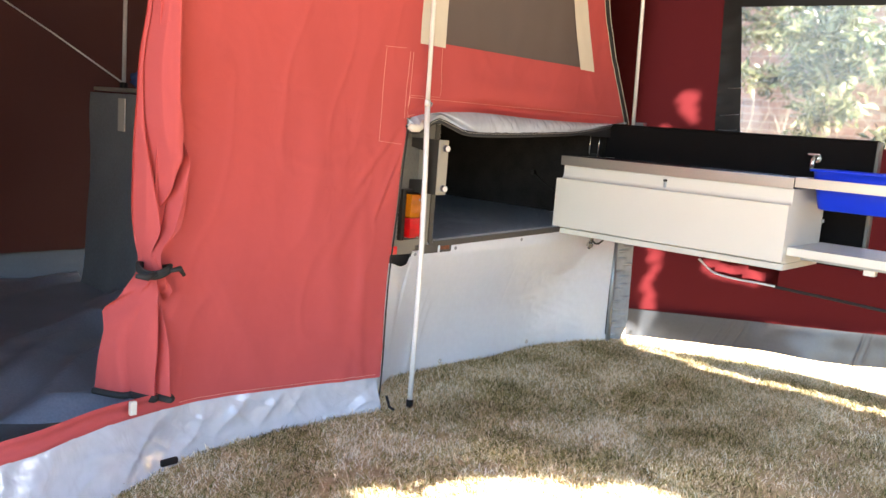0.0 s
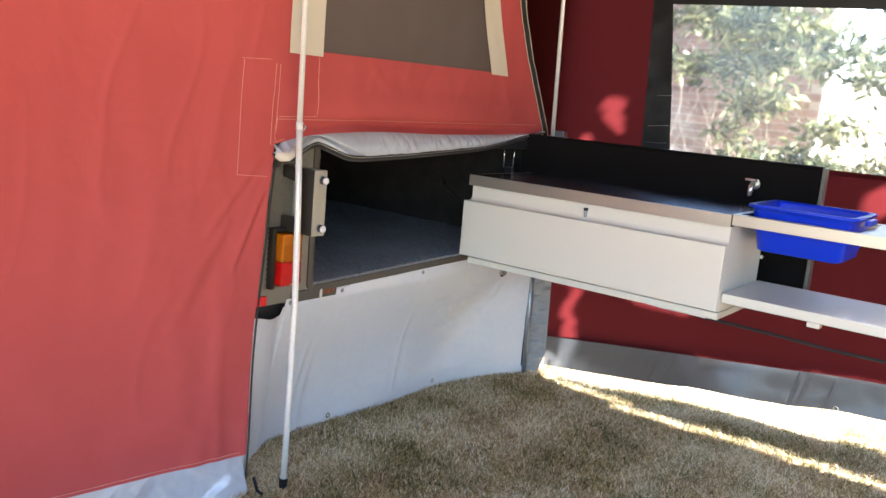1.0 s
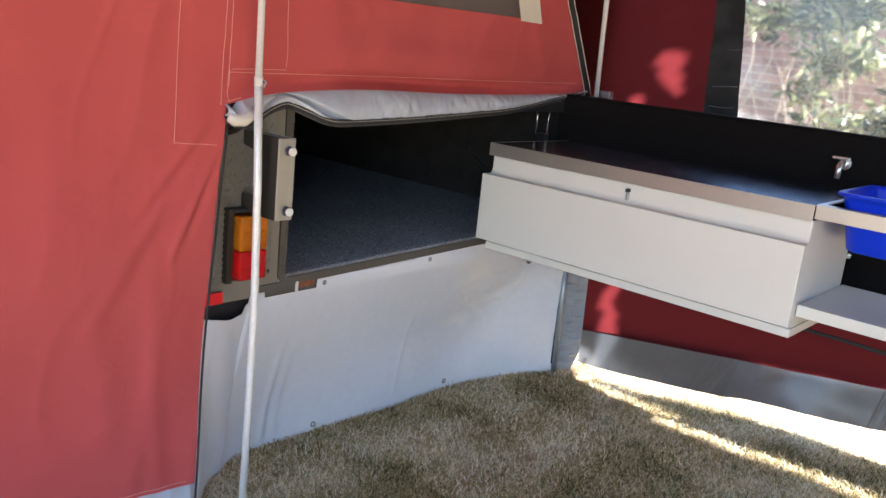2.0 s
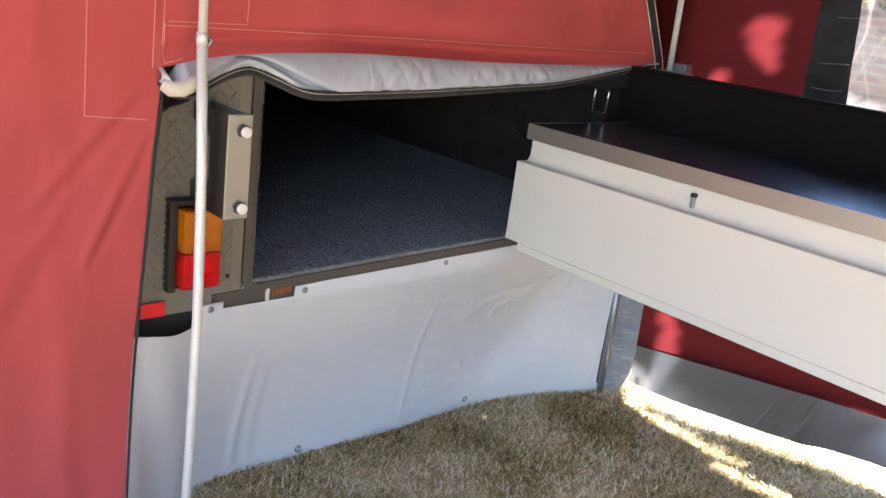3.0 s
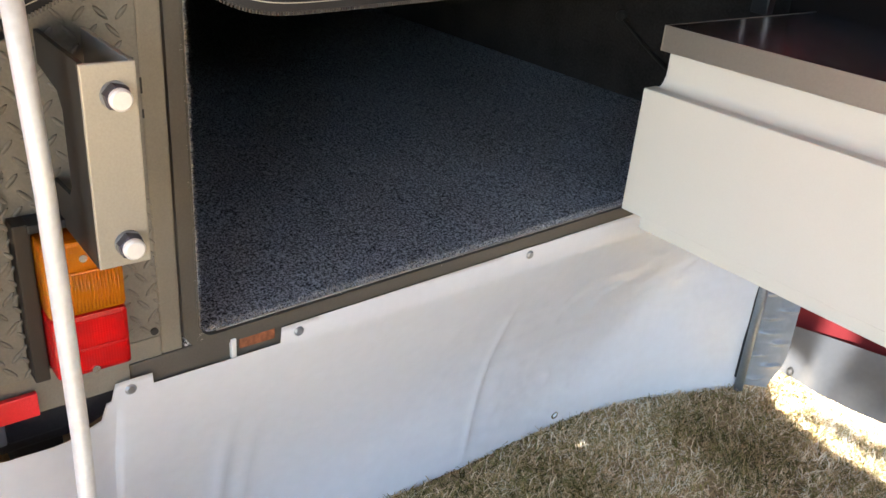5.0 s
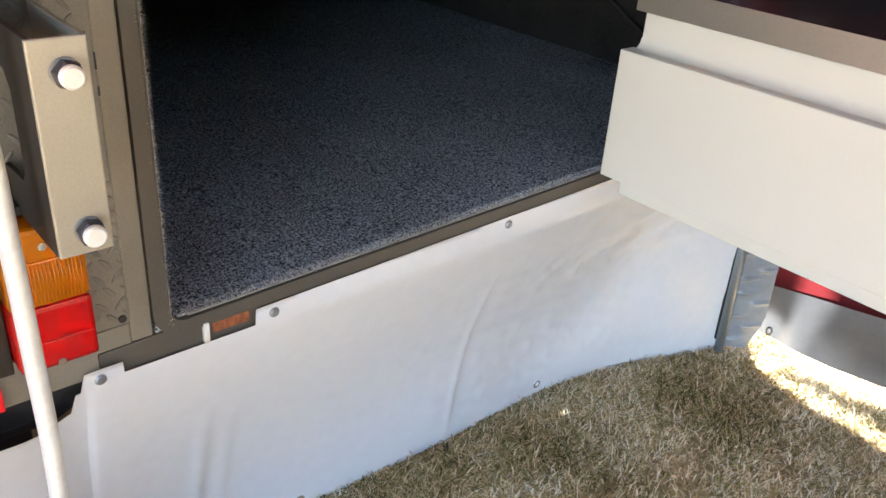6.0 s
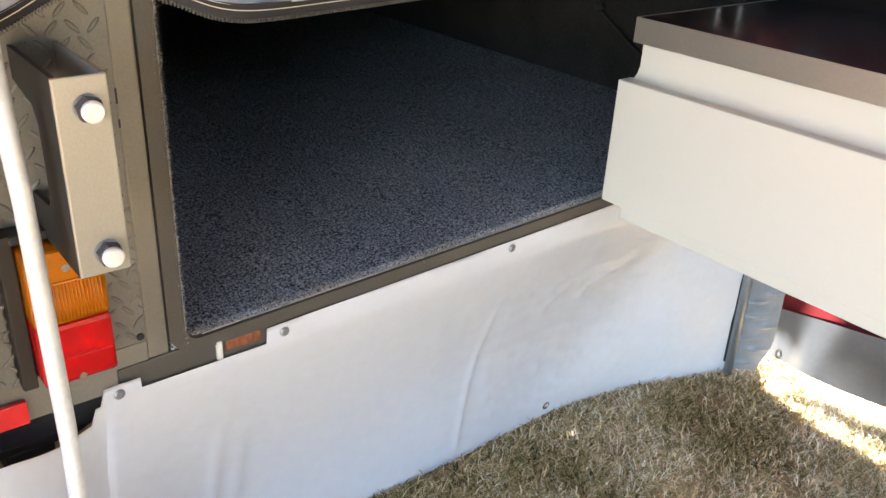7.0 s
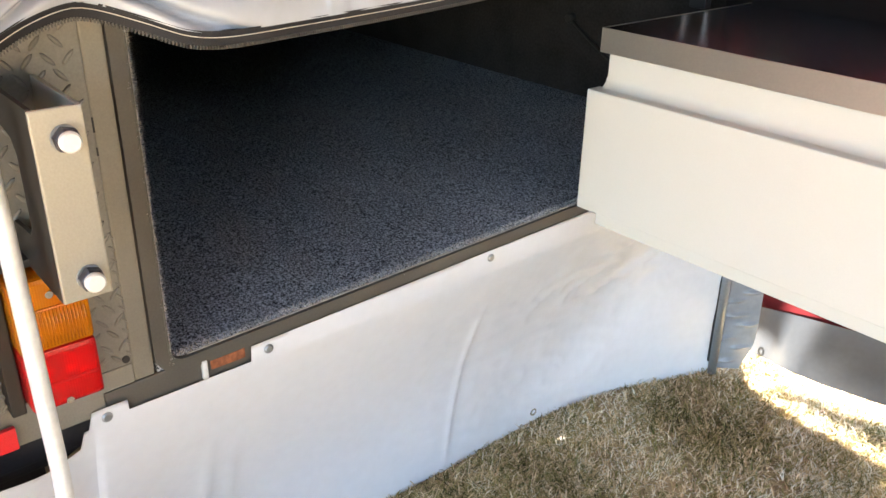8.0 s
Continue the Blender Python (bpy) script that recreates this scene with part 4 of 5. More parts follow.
def flap_x(y, v):
    """v 1 at the red seam, 0 at the zip."""
    out = soft(y, [(2.372, -2.10), (2.45, -2.085), (2.58, -2.105), (2.68, -2.075), (2.8, -2.085), (3.2, -2.11), (3.7, -2.15), (4.03, -2.178)])
    top = end_x(y, 1.1)
    return out + (top - out) * v


def lip(y, z):
    """The canvas sags inward above the zip and its lower edge rolls out again."""
    h = z - red_low(y)
    deep = soft(y, [(2.372, 0.2), (2.6, 0.5), (2.85, 1.0), (3.3, 1.0), (3.7, 0.5), (4.03, 0.2)])
    return deep * (-0.034 * math.exp(-((h - 0.026) / 0.016) ** 2) + 0.016 * math.exp(-((h - 0.10) / 0.05) ** 2) + 0.006 * math.exp(-(h / 0.006) ** 2))


def build_end_wall():
    e = thing("end_canvas", "red canvas tent end above the hatch with a screened window", "tent wall", (-2.12, 3.1, 1.1), kind="structure")
    wz0, wz1 = 1.349, 2.0

    def opening(y, z):
        return 2.55 < y < 3.545 - 0.42 * (z - 1.37) and wz0 + 0.012 * (y - 2.5) < z < wz1

    def at(u, v):
        z = 1.04 + 1.31 * v
        yr = end_right(z)
        y = 2.372 + (yr - 2.372) * u
        lo = red_low(y)
        z = lo + (2.35 - lo) * v
        y = 2.372 + (end_right(z) - 2.372) * u
        x = end_x(y, z)
        x += lip(y, z)
        return x, y, z
    def keep(u, v):
        _, y, z = at(u, v)
        return not opening(y, z)
    sheet("canvas", at, 130, 180, CANVAS, e, keep=keep)
    # screen and its tapes
    def screen(u, v):
        z = wz0 - 0.005 + (wz1 + 0.01 - wz0) * v
        y = 2.535 + (3.56 - 0.42 * (z - 1.37) - 2.535) * u
        return end_x(y, z) - 0.002 + 0.012 * math.sin(math.pi * u) * v, y, z + 0.012 * (y - 2.5)
    sheet("fly_screen", screen, 30, 16, MESH, e, "brown-grey fly screen")
    def tape_l(u, v):
        z = wz0 - 0.004 + (wz1 - wz0) * v
        y = 2.417 + 0.143 * u
        return end_x(y, z) + 0.004, y, z
    sheet("tape", tape_l, 8, 14, CREAM, e, "cream window tape")
    def tape_r(u, v):
        z = wz0 + 0.014 + (wz1 - wz0) * v
        y = 3.533 - 0.42 * (z - 1.37) + 0.132 * u
        return end_x(y, z) + 0.004, y, z
    sheet("tape", tape_r, 8, 14, CREAM, e)
    # turned hem along the window's lower edge
    def low_hem(u, v):
        y = 2.55 + (3.56 - 2.55) * u
        z = wz0 + 0.012 * (y - 2.5) - 0.012 + 0.022 * v
        return end_x(y, z) + 0.0035, y, z
    sheet("window_hem", low_hem, 60, 3, CANVAS, e, "red turned hem")
    # black piping on the sloping edge
    def strap(u, v):
        z = 1.10 + 1.2 * v
        y = end_right(z) + 0.040 * (u - 0.5)
        return end_x(y, z) + 0.006, y, z
    sheet("edge_strap", strap, 3, 20, BINDING, e, "black edge strap")
    for side in (-0.021, 0.021):
        pts = [(end_x(end_right(z), z) + 0.008, end_right(z) + side, z) for z in [1.12 + 0.04 * k for k in range(30)]]
        part("strap_edge", tube(pts, 0.0013, 6), CREAM, e, "pale strap edge", True)
    # silver flap with the open zip
    def flap(u, v):
        y = 2.372 + (4.03 - 2.372) * u
        zl = zip_low(y) + 0.018
        zh = red_low(y) + 0.004 - 0.027 * max(0.0, min(1.0, (y - 2.381) / 0.012, (2.419 - y) / 0.026))
        z = zl + (zh - zl) * v
        x = flap_x(y, v)
        a = math.sin(math.pi * min(1, v * 0.95 + 0.05))
        x += 0.020 * math.exp(-((y - 2.405) / 0.026) ** 2) * math.sin(math.pi * min(1, 0.9 * v + 0.1))
        x += a * (0.010 + 0.007 * lump(y, z, 0, 9, 3)) + a * (0.011 * abs(lump(y + 0.5 * z, z * 0.35, 0, 17, 6)) + 0.004 * lump(y - 0.6 * z, z * 0.4, 0, 45, 2)) * (1 if y > 2.85 else 0.4)
        x -= 0.034 * math.exp(-((y - 2.62 + 0.24 * (v - 0.4)) / 0.022) ** 2) * math.sin(math.pi * min(1, v + 0.15))
        x -= 0.018 * math.exp(-((y - 2.47 - 0.10 * v) / 0.018) ** 2) * math.sin(math.pi * v)
        return x - 0.003 - 0.006 * v ** 6, y, z
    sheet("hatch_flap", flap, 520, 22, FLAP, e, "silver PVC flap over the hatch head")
    # its end is rolled over beside the pole and shows the cream lining
    bm = tube([(-2.088, 2.373, 1.046), (-2.080, 2.386, 1.041), (-2.076, 2.404, 1.040), (-2.080, 2.426, 1.050), (-2.094, 2.450, 1.066)], [0.009, 0.014, 0.016, 0.014, 0.006], 14)
    for v in bm.verts:
        v.co += Vector((0.004, 0.0, 0.006)) * lump(v.co.y, v.co.x, v.co.z, 45, 3)
    part("rolled_end", bm, CREAM, e, "cream rolled flap end", True)
    def tape(u, v):
        y = 2.372 + (4.03 - 2.372) * u
        z = zip_low(y) + 0.001 + 0.019 * v
        return flap_x(y, 0) - 0.001 - 0.008 * (1 - v), y, z
    sheet("zip_tape", tape, 200, 3, ZIP, e, "dark grey zip tape")
    pts = [(flap_x(y, 0) + 0.001, y, zip_low(y) + 0.013) for y in [2.38 + 1.64 * k / 160 for k in range(161)]]
    part("zip_stitch", tube(pts, 0.0006, 4), CREAM, e, "pale zip stitching")
    bm = bmesh.new()
    y = 2.38
    while y < 3.9:
        x, z = flap_x(y, 0) - 0.0085, zip_low(y) + 0.0005
        vs = [bm.verts.new(p) for p in ((x - 0.001, y, z - 0.002), (x + 0.002, y, z - 0.002), (x + 0.002, y + 0.0016, z - 0.002), (x - 0.001, y + 0.0016, z - 0.002),
                                        (x - 0.001, y, z + 0.002), (x + 0.002, y, z + 0.002), (x + 0.002, y + 0.0016, z + 0.002), (x - 0.001, y + 0.0016, z + 0.002))]
        for f in ((0, 1, 2, 3), (4, 7, 6, 5), (0, 4, 5, 1), (1, 5, 6, 2), (2, 6, 7, 3), (3, 7, 4, 0)):
            bm.faces.new([vs[i] for i in f])
        y += 0.0034
    part("zip_teeth", bm, TOOTH, e)["kind"] = "stuff"
    # seam threads
    def thread(pts):
        bm = bmesh.new()
        q = [Vector((end_x(y, z) + 0.0012 + lip(y, z), y, z)) for y, z in pts]
        for a, b in zip(q, q[1:]):
            tube([a, a + (b - a) * 0.86], 0.0007, 4, bm)
        part("stitching", bm, THREAD, e, "pale thread stitching")
    thread([(2.38 + 0.008 * k, 1.150 + 0.012 * (0.008 * k)) for k in range(200)])
    thread([(2.378 + 0.004 * k / 34, 1.080 + 0.007 * k) for k in range(34)])
    thread([(2.384 - 0.00025 * k, 1.080 + 0.007 * k) for k in range(12)])
    thread([(2.547, 1.168 + 0.007 * k) for k in range(26)])
    thread([(2.388 + 0.007 * k, 1.1575 + 0.0002 * k) for k in range(24)])
    thread([(2.386 + 0.007 * k, 1.083 + 0.0017 * k) for k in range(6)])


build_end_wall()


# ---- north tent wall with the clear window ----
WX0, WX1, WZ0, WZ1 = -1.655, 0.9, 1.10, 1.735
FX0, FZ0 = -1.782, 1.085


def wall_bottom(x):
    return soft(x, [(-2.6, 0.008), (-2.0, 0.014), (-1.7, 0.032), (-1.55, 0.042), (-1.37, 0.056), (-1.04, 0.080), (-0.79, 0.108), (1.6, 0.12)])


def foot_in(x):
    """How far the skirt's loose foot swings inward."""
    return soft(x, [(-2.14, 0.0), (-2.07, 0.03), (-1.97, 0.09), (-1.6, 0.13), (-1.45, 0.12), (-1.27, 0.05), (-1.12, 0.02), (1.6, 0.02)])


def wall_band(x):
    return soft(x, [(-2.6, 0.13), (-2.15, 0.160), (-1.77, 0.192), (-1.40, 0.222), (-1.07, 0.250), (-0.80, 0.270), (1.6, 0.34)])


def north_y(x, z):
    return wall_y(x) + 0.014 * lump(x, z, 0, 2.4, 7) + 0.005 * lump(x, z, 0, 8, 2)


def pocket_low(x):
    return soft(x, [(-1.78, 0.485), (-1.69, 0.425), (-1.40, 0.405)])


def build_north_wall():
    w = thing("wall_north", "red canvas tent wall darkened for shade, with a grey PVC ground skirt", "tent wall", (-0.9, 4.3, 0.0), kind="structure")

    def at(u, v):
        x = -2.62 + 4.25 * u
        z = wall_band(x) + (2.62 - wall_band(x)) * v
        return x, north_y(x, z), z
    def keep(u, v):
        x, _, z = at(u, v)
        if -1.745 < x < -1.435 and pocket_low(x) + 0.028 < z < pocket_low(x) + 0.075:
            return False
        return not (FX0 - 0.05 * (z - FZ0) + 0.01 < x < WX1 + 0.10 and FZ0 + 0.01 < z < WZ1 + 0.10)
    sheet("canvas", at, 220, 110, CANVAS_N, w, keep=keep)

    def skirt(u, v):
        x = -2.14 + 3.75 * u
        # sewn high up at the corner; further along it hangs loose behind the canvas and leaves a slot
        loose = soft(x, [(-1.50, 0.0), (-1.42, 1.0), (1.6, 1.0)])
        z = wall_bottom(x) + (wall_band(x) + 0.02 - 0.024 * loose - wall_bottom(x)) * v
        lean = foot_in(x) * (1 - v) ** 1.2
        y = north_y(x, z) + 0.020 + 0.028 * loose - lean
        z += 0.36 * lean
        for c, d in ((-1.72, 0.003), (-1.625, 0.006), (-1.58, 0.007), (-1.525, 0.008), (-1.02, 0.007), (-0.985, 0.005), (-0.88, 0.004)):
            y -= d * math.exp(-((x - c - 0.03 * (v - 0.5)) / 0.005) ** 2) * (0.4 + 0.6 * math.sin(math.pi * v))
        return x, y + 0.004 * lump(x, z, 0, 14, 3), z
    sheet("ground_skirt", skirt, 900, 12, GREY_PVC, w, "grey PVC ground skirt")
    for x in (-2.098, -1.49, -0.85, -0.2):
        y = north_y(x, 0.08) + 0.012
        z = wall_bottom(x) + 0.022
        pts = [(x + 0.009 * math.cos(a), y, z + 0.009 * math.sin(a)) for a in (2 * math.pi * k / 14 for k in range(15))]
        part("eyelet", tube(pts, 0.003, 6), CHROME, w, "zinc eyelet", True)
    # webbing line sewn across, with a grey-edged pocket
    pts = [(x, north_y(x, 0.4) - 0.008, soft(x, [(-1.42, 0.405), (-1.1, 0.388), (-0.86, 0.372), (0.6, 0.32)])) for x in [-1.42 + 0.04 * k for k in range(50)]]
    part("webbing", tube(pts, 0.008, 6), BINDING, w, "black webbing line", True)
    def pocket(u, v):
        x = -1.78 + 0.38 * u
        z = pocket_low(x) + 0.10 * v
        return x, north_y(x, z) - 0.012 - 0.006 * math.sin(u * 17), z
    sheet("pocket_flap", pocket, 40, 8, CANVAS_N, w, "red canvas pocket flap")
    pts = [(x, north_y(x, 0.5) - 0.018, pocket_low(x) + 0.004) for x in [-1.78 + 0.0125 * k for k in range(31)]]
    part("pocket_edge", tube(pts, 0.006, 6), SILVER, w, "silver pocket edge", True)

    win = thing("window_1", "clear vinyl tent window in a black PVC frame", "window", (-0.4, 4.45, 1.1), kind="structure")
    def strip(x0, x1, z0, z1, nu, nv, lift=0.006, tilt=(0.0, 0.0)):
        def fn(u, v):
            z = z0 + (z1 - z0) * v
            x = (x0 + tilt[0] * (z - FZ0)) * (1 - u) + (x1 + tilt[1] * (z - FZ0)) * u
            return x, north_y(x, z) - lift + 0.003 * lump(x, z * 2.5, 0, 14, 4), z
        return fn
    sheet("window_frame", strip(FX0, WX0, FZ0, WZ1 + 0.11, 8, 60, 0.006, (-0.05, -0.113)), 8, 60, BLACK_PVC, win, "black PVC border")
    sheet("window_frame", strip(WX0 - 0.08, WX1, WZ1, WZ1 + 0.11, 60, 8, 0.008), 60, 8, BLACK_PVC, win)
    sheet("window_frame", strip(WX1, WX1 + 0.11, FZ0, WZ1 + 0.11, 8, 30), 8, 30, BLACK_PVC, win)
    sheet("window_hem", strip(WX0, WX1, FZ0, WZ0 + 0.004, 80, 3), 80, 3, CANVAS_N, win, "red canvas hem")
    pane = sheet("pane", strip(WX0 - 0.005, WX1 + 0.005, WZ0 - 0.003, WZ1 + 0.005, 40, 14, 0.003, (-0.113, 0.0)), 40, 14, VINYL, win, "clear vinyl pane")
    pane.visible_shadow = False
    # highlights on the creased border, drawn as thin pale tubes
    bm = bmesh.new()
    for z in (1.14, 1.215, 1.345):
        pts = [(FX0 + 0.015 + 0.095 * k / 8, north_y(FX0 + 0.05, z) - 0.011, z + 0.004 * math.sin(k * 0.35 + z * 30) + 0.0012 * k * math.sin(z * 57)) for k in range(2 if z > 1.3 else 0, 9)]
        tube(pts, 0.0011, 5, bm)
    part("crease", bm, GALV, win, "pale tubes drawn as highlights on the border's creases", True)


build_north_wall()


def build_roof():
    """The awning roof over the whole place."""
    def at(u, v):
        x, y = -4.9 + 6.35 * u, -0.95 + 5.85 * v
        return x, y, 2.33 + 0.22 * math.sin(math.pi * min(1, max(0, (x + 4.9) / 6.3))) - 0.03 * math.sin(math.pi * v * 4) ** 2
    r = sheet("ceiling", at, 60, 50, ROOF)
    tagged(r, "grey-lined canvas awning roof stretched over poles", "tent roof", kind="structure")


build_roof()


def build_light_block():
    # unseen wall, added to cut the light that enters from the east
    def at(u, v):
        y, z = 3.75 + 1.05 * u, 0.004 + 2.52 * v
        return 1.38 + 0.02 * lump(y, z, 0, 2, 3), y, z
    w = sheet("light_block_east", at, 20, 24, ROOF)
    tagged(w, "unseen grey-lined canvas wall added to cut side light", "tent wall", kind="structure")


build_light_block()


def build_enclosure():
    """An unseen far tree belt, added to block low sky light from east and south."""
    def at(u, v):
        a = radians(-36 + 100 * u)
        r = 27 + 2.5 * lump(u * 9, v * 2, 0, 2.0, 4)
        top = 8.6 + 2.2 * (1 - u) + 1.4 * lump(u * 22, 0, 0, 1.0, 2) + 0.5 * lump(u * 80, 0, 0, 1.0, 5)
        return -2 + r * math.cos(a), 3 + r * math.sin(a), -0.1 + top * v
    b = sheet("backdrop", at, 160, 12, HEDGE)
    tagged(b, "unseen far belt of dark green trees added to block low sky light", "tree line", kind="structure")


build_enclosure()


# ---- poles ----
def build_poles():
    p = thing("awning_pole", "upright pale aluminium awning pole before the trailer", "tent pole", (-2.03, 2.422, 0.0), "tent poles")
    low, mid, top = Vector((-2.03, 2.422, 0.0)), Vector((-2.061, 2.434, 1.14)), Vector((-2.085, 2.443, 2.35))
    part("lower_tube", tube([low + Vector((0, 0, 0.012)), Vector((-2.037, 2.433, 0.3)), Vector((-2.045, 2.441, 0.6)), Vector((-2.054, 2.441, 0.88)), mid], 0.0100, 16), ALU, p, "", True)
    part("upper_tube", tube([mid + Vector((0, 0, -0.02)), top], 0.0084, 16), ALU, p, "", True)
    part("collar", tube([mid + Vector((0, 0, -0.016)), mid + Vector((0, 0, 0.006))], 0.0105, 16), ALU, p, "swaged tube collar", True)
    part("spring_pin", disc(mid + Vector((0.006, 0.007, -0.005)), (0.7, 0.7, 0), 0.0035, 0.0065, 10, 0.0015), RUBBER, p, "dark spring pin")
    part("pin_lever", tube([mid + Vector((0.010, 0.008, -0.002)), mid + Vector((0.014, 0.012, -0.006)), mid + Vector((0.012, 0.006, -0.018))], 0.0022, 6), GALV, p, "small bent pin lever", True)
    part("foot_cap", disc((-2.03, 2.422, -0.004), (0, 0, 1), 0.0135, 0.03, 14, 0.003), BLACK_PVC, p, "black foot cap")
    q = thing("corner_pole", "thin aluminium pole on the trailer's rear corner", "tent pole", (-2.16, 4.07, 1.11), "tent poles")
    part("tube", tube([(-2.15, 4.065, 1.112), (-2.14, 4.01, 1.75), (-2.13, 3.96, 2.35)], 0.0095, 12), ALU, q, "", True)
    part("foot_plate", box((-2.185, 4.045, 1.1095), (-2.10, 4.125, 1.1255), 0.003), GALV, q, "small grey foot bracket")
    part("foot_lug", box((-2.165, 4.085, 1.125), (-2.105, 4.120, 1.150), 0.003), GALV, q)
    s = thing("leg_post", "grey galvanised drop leg at the corner of the trailer", "support leg", (-2.155, 4.043, 0.0), "tent poles")
    part("tube", tube([(-2.155, 4.043, -0.004), (-2.165, 4.043, 0.56)], 0.0115, 14), GALV, s, "", True)
    # added dark tube that draws the darker side of the single leg
    part("dark_side_tube", tube([(-2.166, 4.040, 0.03), (-2.176, 4.040, 0.56)], 0.006, 10), RUBBER, s, "dark tube added along the leg's darker side", True)
    def strip(u, v):
        z = 0.006 + 0.60 * v
        wide = 0.075 - 0.022 * math.exp(-(z / 0.06) ** 2)
        y = 4.048 + wide * u
        x = -2.165 + wide * u * (1 - 0.25 * v)
        d = 0.0
        for k in range(17):
            zc = 0.03 + 0.034 * k + 0.008 * (k % 2)
            uc = 0.50 + 0.30 * math.sin(k * 2.4)
            d += 0.008 * math.exp(-((z - zc - 0.012 * (u - uc)) / 0.0055) ** 2 - ((u - uc) / 0.22) ** 2)
        return x + d * 0.7, y - d * 0.7, z
    st = thing("corner_strip", "puckered silver PVC corner strip", "tent skirt", (-2.12, 4.08, 0.0))
    sheet("strip_cloth", strip, 30, 240, STRIP, st)


build_poles()


# ---- swing-out kitchen ----
def build_kitchen():
    k = thing("swing_out_kitchen", "swing-out camp kitchen with cream drawer and steel bench", "camp kitchen", (-1.6, 3.7, 0.6))
    xl, xr, yf = -2.133, -1.078, 3.435
    # black door that it hangs from
    door = part("door_back", box((-2.19, 3.885, 0.60), (-0.935, 3.918, 1.122), 0.004), PANEL, k, "black lined hatch door")
    part("edge_trim", box((-0.9345, 3.880, 0.60), (-0.922, 3.924, 1.126), 0.002), RAIL, door, "dark bronze metal edge")
    part("edge_trim", box((-2.19, 3.880, 1.1225), (-0.935, 3.924, 1.130), 0.002), PANEL, door)
    # carcass and drawer
    part("carcass", box((xl + 0.012, yf, 0.635), (xr, 3.80, 0.922), 0.003), WHITE, k, "cream laminate carcass")
    part("base_lip", box((xl + 0.028, yf - 0.014, 0.610), (xr + 0.002, 3.80, 0.634), 0.003), WHITE, k, "stepped base lip")
    drawer = part("drawer", box((xl, yf - 0.036, 0.642), (xr + 0.002, yf - 0.003, 0.862), 0.0025), WHITE, k, "cream drawer front")
    # cove added to shape the soft shade between the fascia and the drawer's top edge
    cove = [(yf - 0.0005, 0.8625), (yf - 0.0005, 0.880)] + [(yf - 0.0175 + 0.017 * math.cos(a), 0.880 - 0.0173 * math.sin(a)) for a in [math.pi / 2 * k / 14 for k in range(1, 15)]]
    part("shade_cove", prism(cove, xl + 0.012, xr, 0.0), WHITE, k, "added cream cove that shapes a soft shade")
    lt = part("latch", box((-1.611, yf - 0.010, 0.872), (-1.602, yf - 0.0005, 0.896), 0.002), GALV, drawer, "small zinc turn latch")
    part("latch_pin", box((-1.612, yf - 0.014, 0.897), (-1.600, yf - 0.0005, 0.907), 0.002), RUBBER, lt)
    # steel bench
    top = bmesh.new()
    box((xl + 0.003, yf - 0.010, 0.9605), (xr, 3.884, 0.9635), 0.001, top)
    part("bench_top", top, STEEL_TOP, k, "polished stainless bench top")
    part("bench_lip", box((xl + 0.003, yf - 0.0125, 0.9225), (xr, yf - 0.0103, 0.9640), 0.0008), STEEL, k, "brushed stainless front lip")
    part("bench_lip", box((xl + 0.0005, yf - 0.0125, 0.9225), (xl + 0.0027, 3.884, 0.9640), 0.0008), STEEL, k)
    part("bench_core", box((xl + 0.005, yf + 0.0, 0.9225), (xr - 0.002, 3.88, 0.959), 0.001), PANEL, k)
    # side rail ring that holds the tub
    x1 = -0.46
    for lo, hi in (((xr + 0.003, yf - 0.010, 0.930), (x1, yf - 0.006, 0.967)), ((xr + 0.003, yf - 0.0058, 0.9625), (x1, yf + 0.022, 0.967)),
                   ((xr + 0.003, 3.818, 0.930), (x1, 3.822, 0.967)), ((xr + 0.003, 3.795, 0.9625), (x1, 3.8178, 0.967)),
                   ((xr + 0.003, yf + 0.0222, 0.9625), (xr + 0.018, 3.7948, 0.967)), ((-0.700, yf + 0.0222, 0.9625), (-0.62, 3.7948, 0.967)),
                   ((x1 - 0.03, yf + 0.0222, 0.9625), (x1, 3.7948, 0.967))):
        part("tub_rail", box(lo, hi, 0.001), STEEL, k, "stainless rail bar")
    part("rail_arm", box((-1.05, 3.822, 0.935), (-1.02, 3.885, 0.96), 0.002), GALV, k)
    part("rail_arm", box((-0.97, 3.822, 0.935), (-0.94, 3.885, 0.96), 0.002), GALV, k)
    # lower white shelf with a bracket under it
    sh = bmesh.new()
    box((xr + 0.004, yf - 0.004, 0.670), (-0.46, 3.80, 0.702), 0.003, sh)
    part("side_shelf", sh, WHITE, k, "white slide-out side shelf")
    part("shelf_runner", box((-1.05, 3.52, 0.650), (-0.50, 3.56, 0.6695), 0.002), GALV, k)
    part("shelf_stop", box((-0.83, 3.56, 0.625), (-0.79, 3.60, 0.6695), 0.002), ALU, k, "pale stop block")
    # tap
    tap = part("tap", tube([(-1.160, 3.884, 1.040), (-1.160, 3.850, 1.042), (-1.160, 3.836, 1.034), (-1.160, 3.832, 0.998)], [0.011, 0.011, 0.011, 0.009], 12), CHROME, k, "small chrome tap", True)
    part("tap_flange", disc((-1.160, 3.8845, 1.040), (0, -1, 0), 0.019, 0.006, 16, 0.002), CHROME, tap)
    part("tap_lever", box((-1.188, 3.842, 1.052), (-1.136, 3.860, 1.062), 0.004), CHROME, tap)
    # stay and hinge hardware at the bench's back corner
    part("hinge_stay", tube([(-2.272, 3.870, 0.97), (-2.275, 3.870, 1.085)], 0.0045, 8), CHROME, k, "chrome stay rod", True)
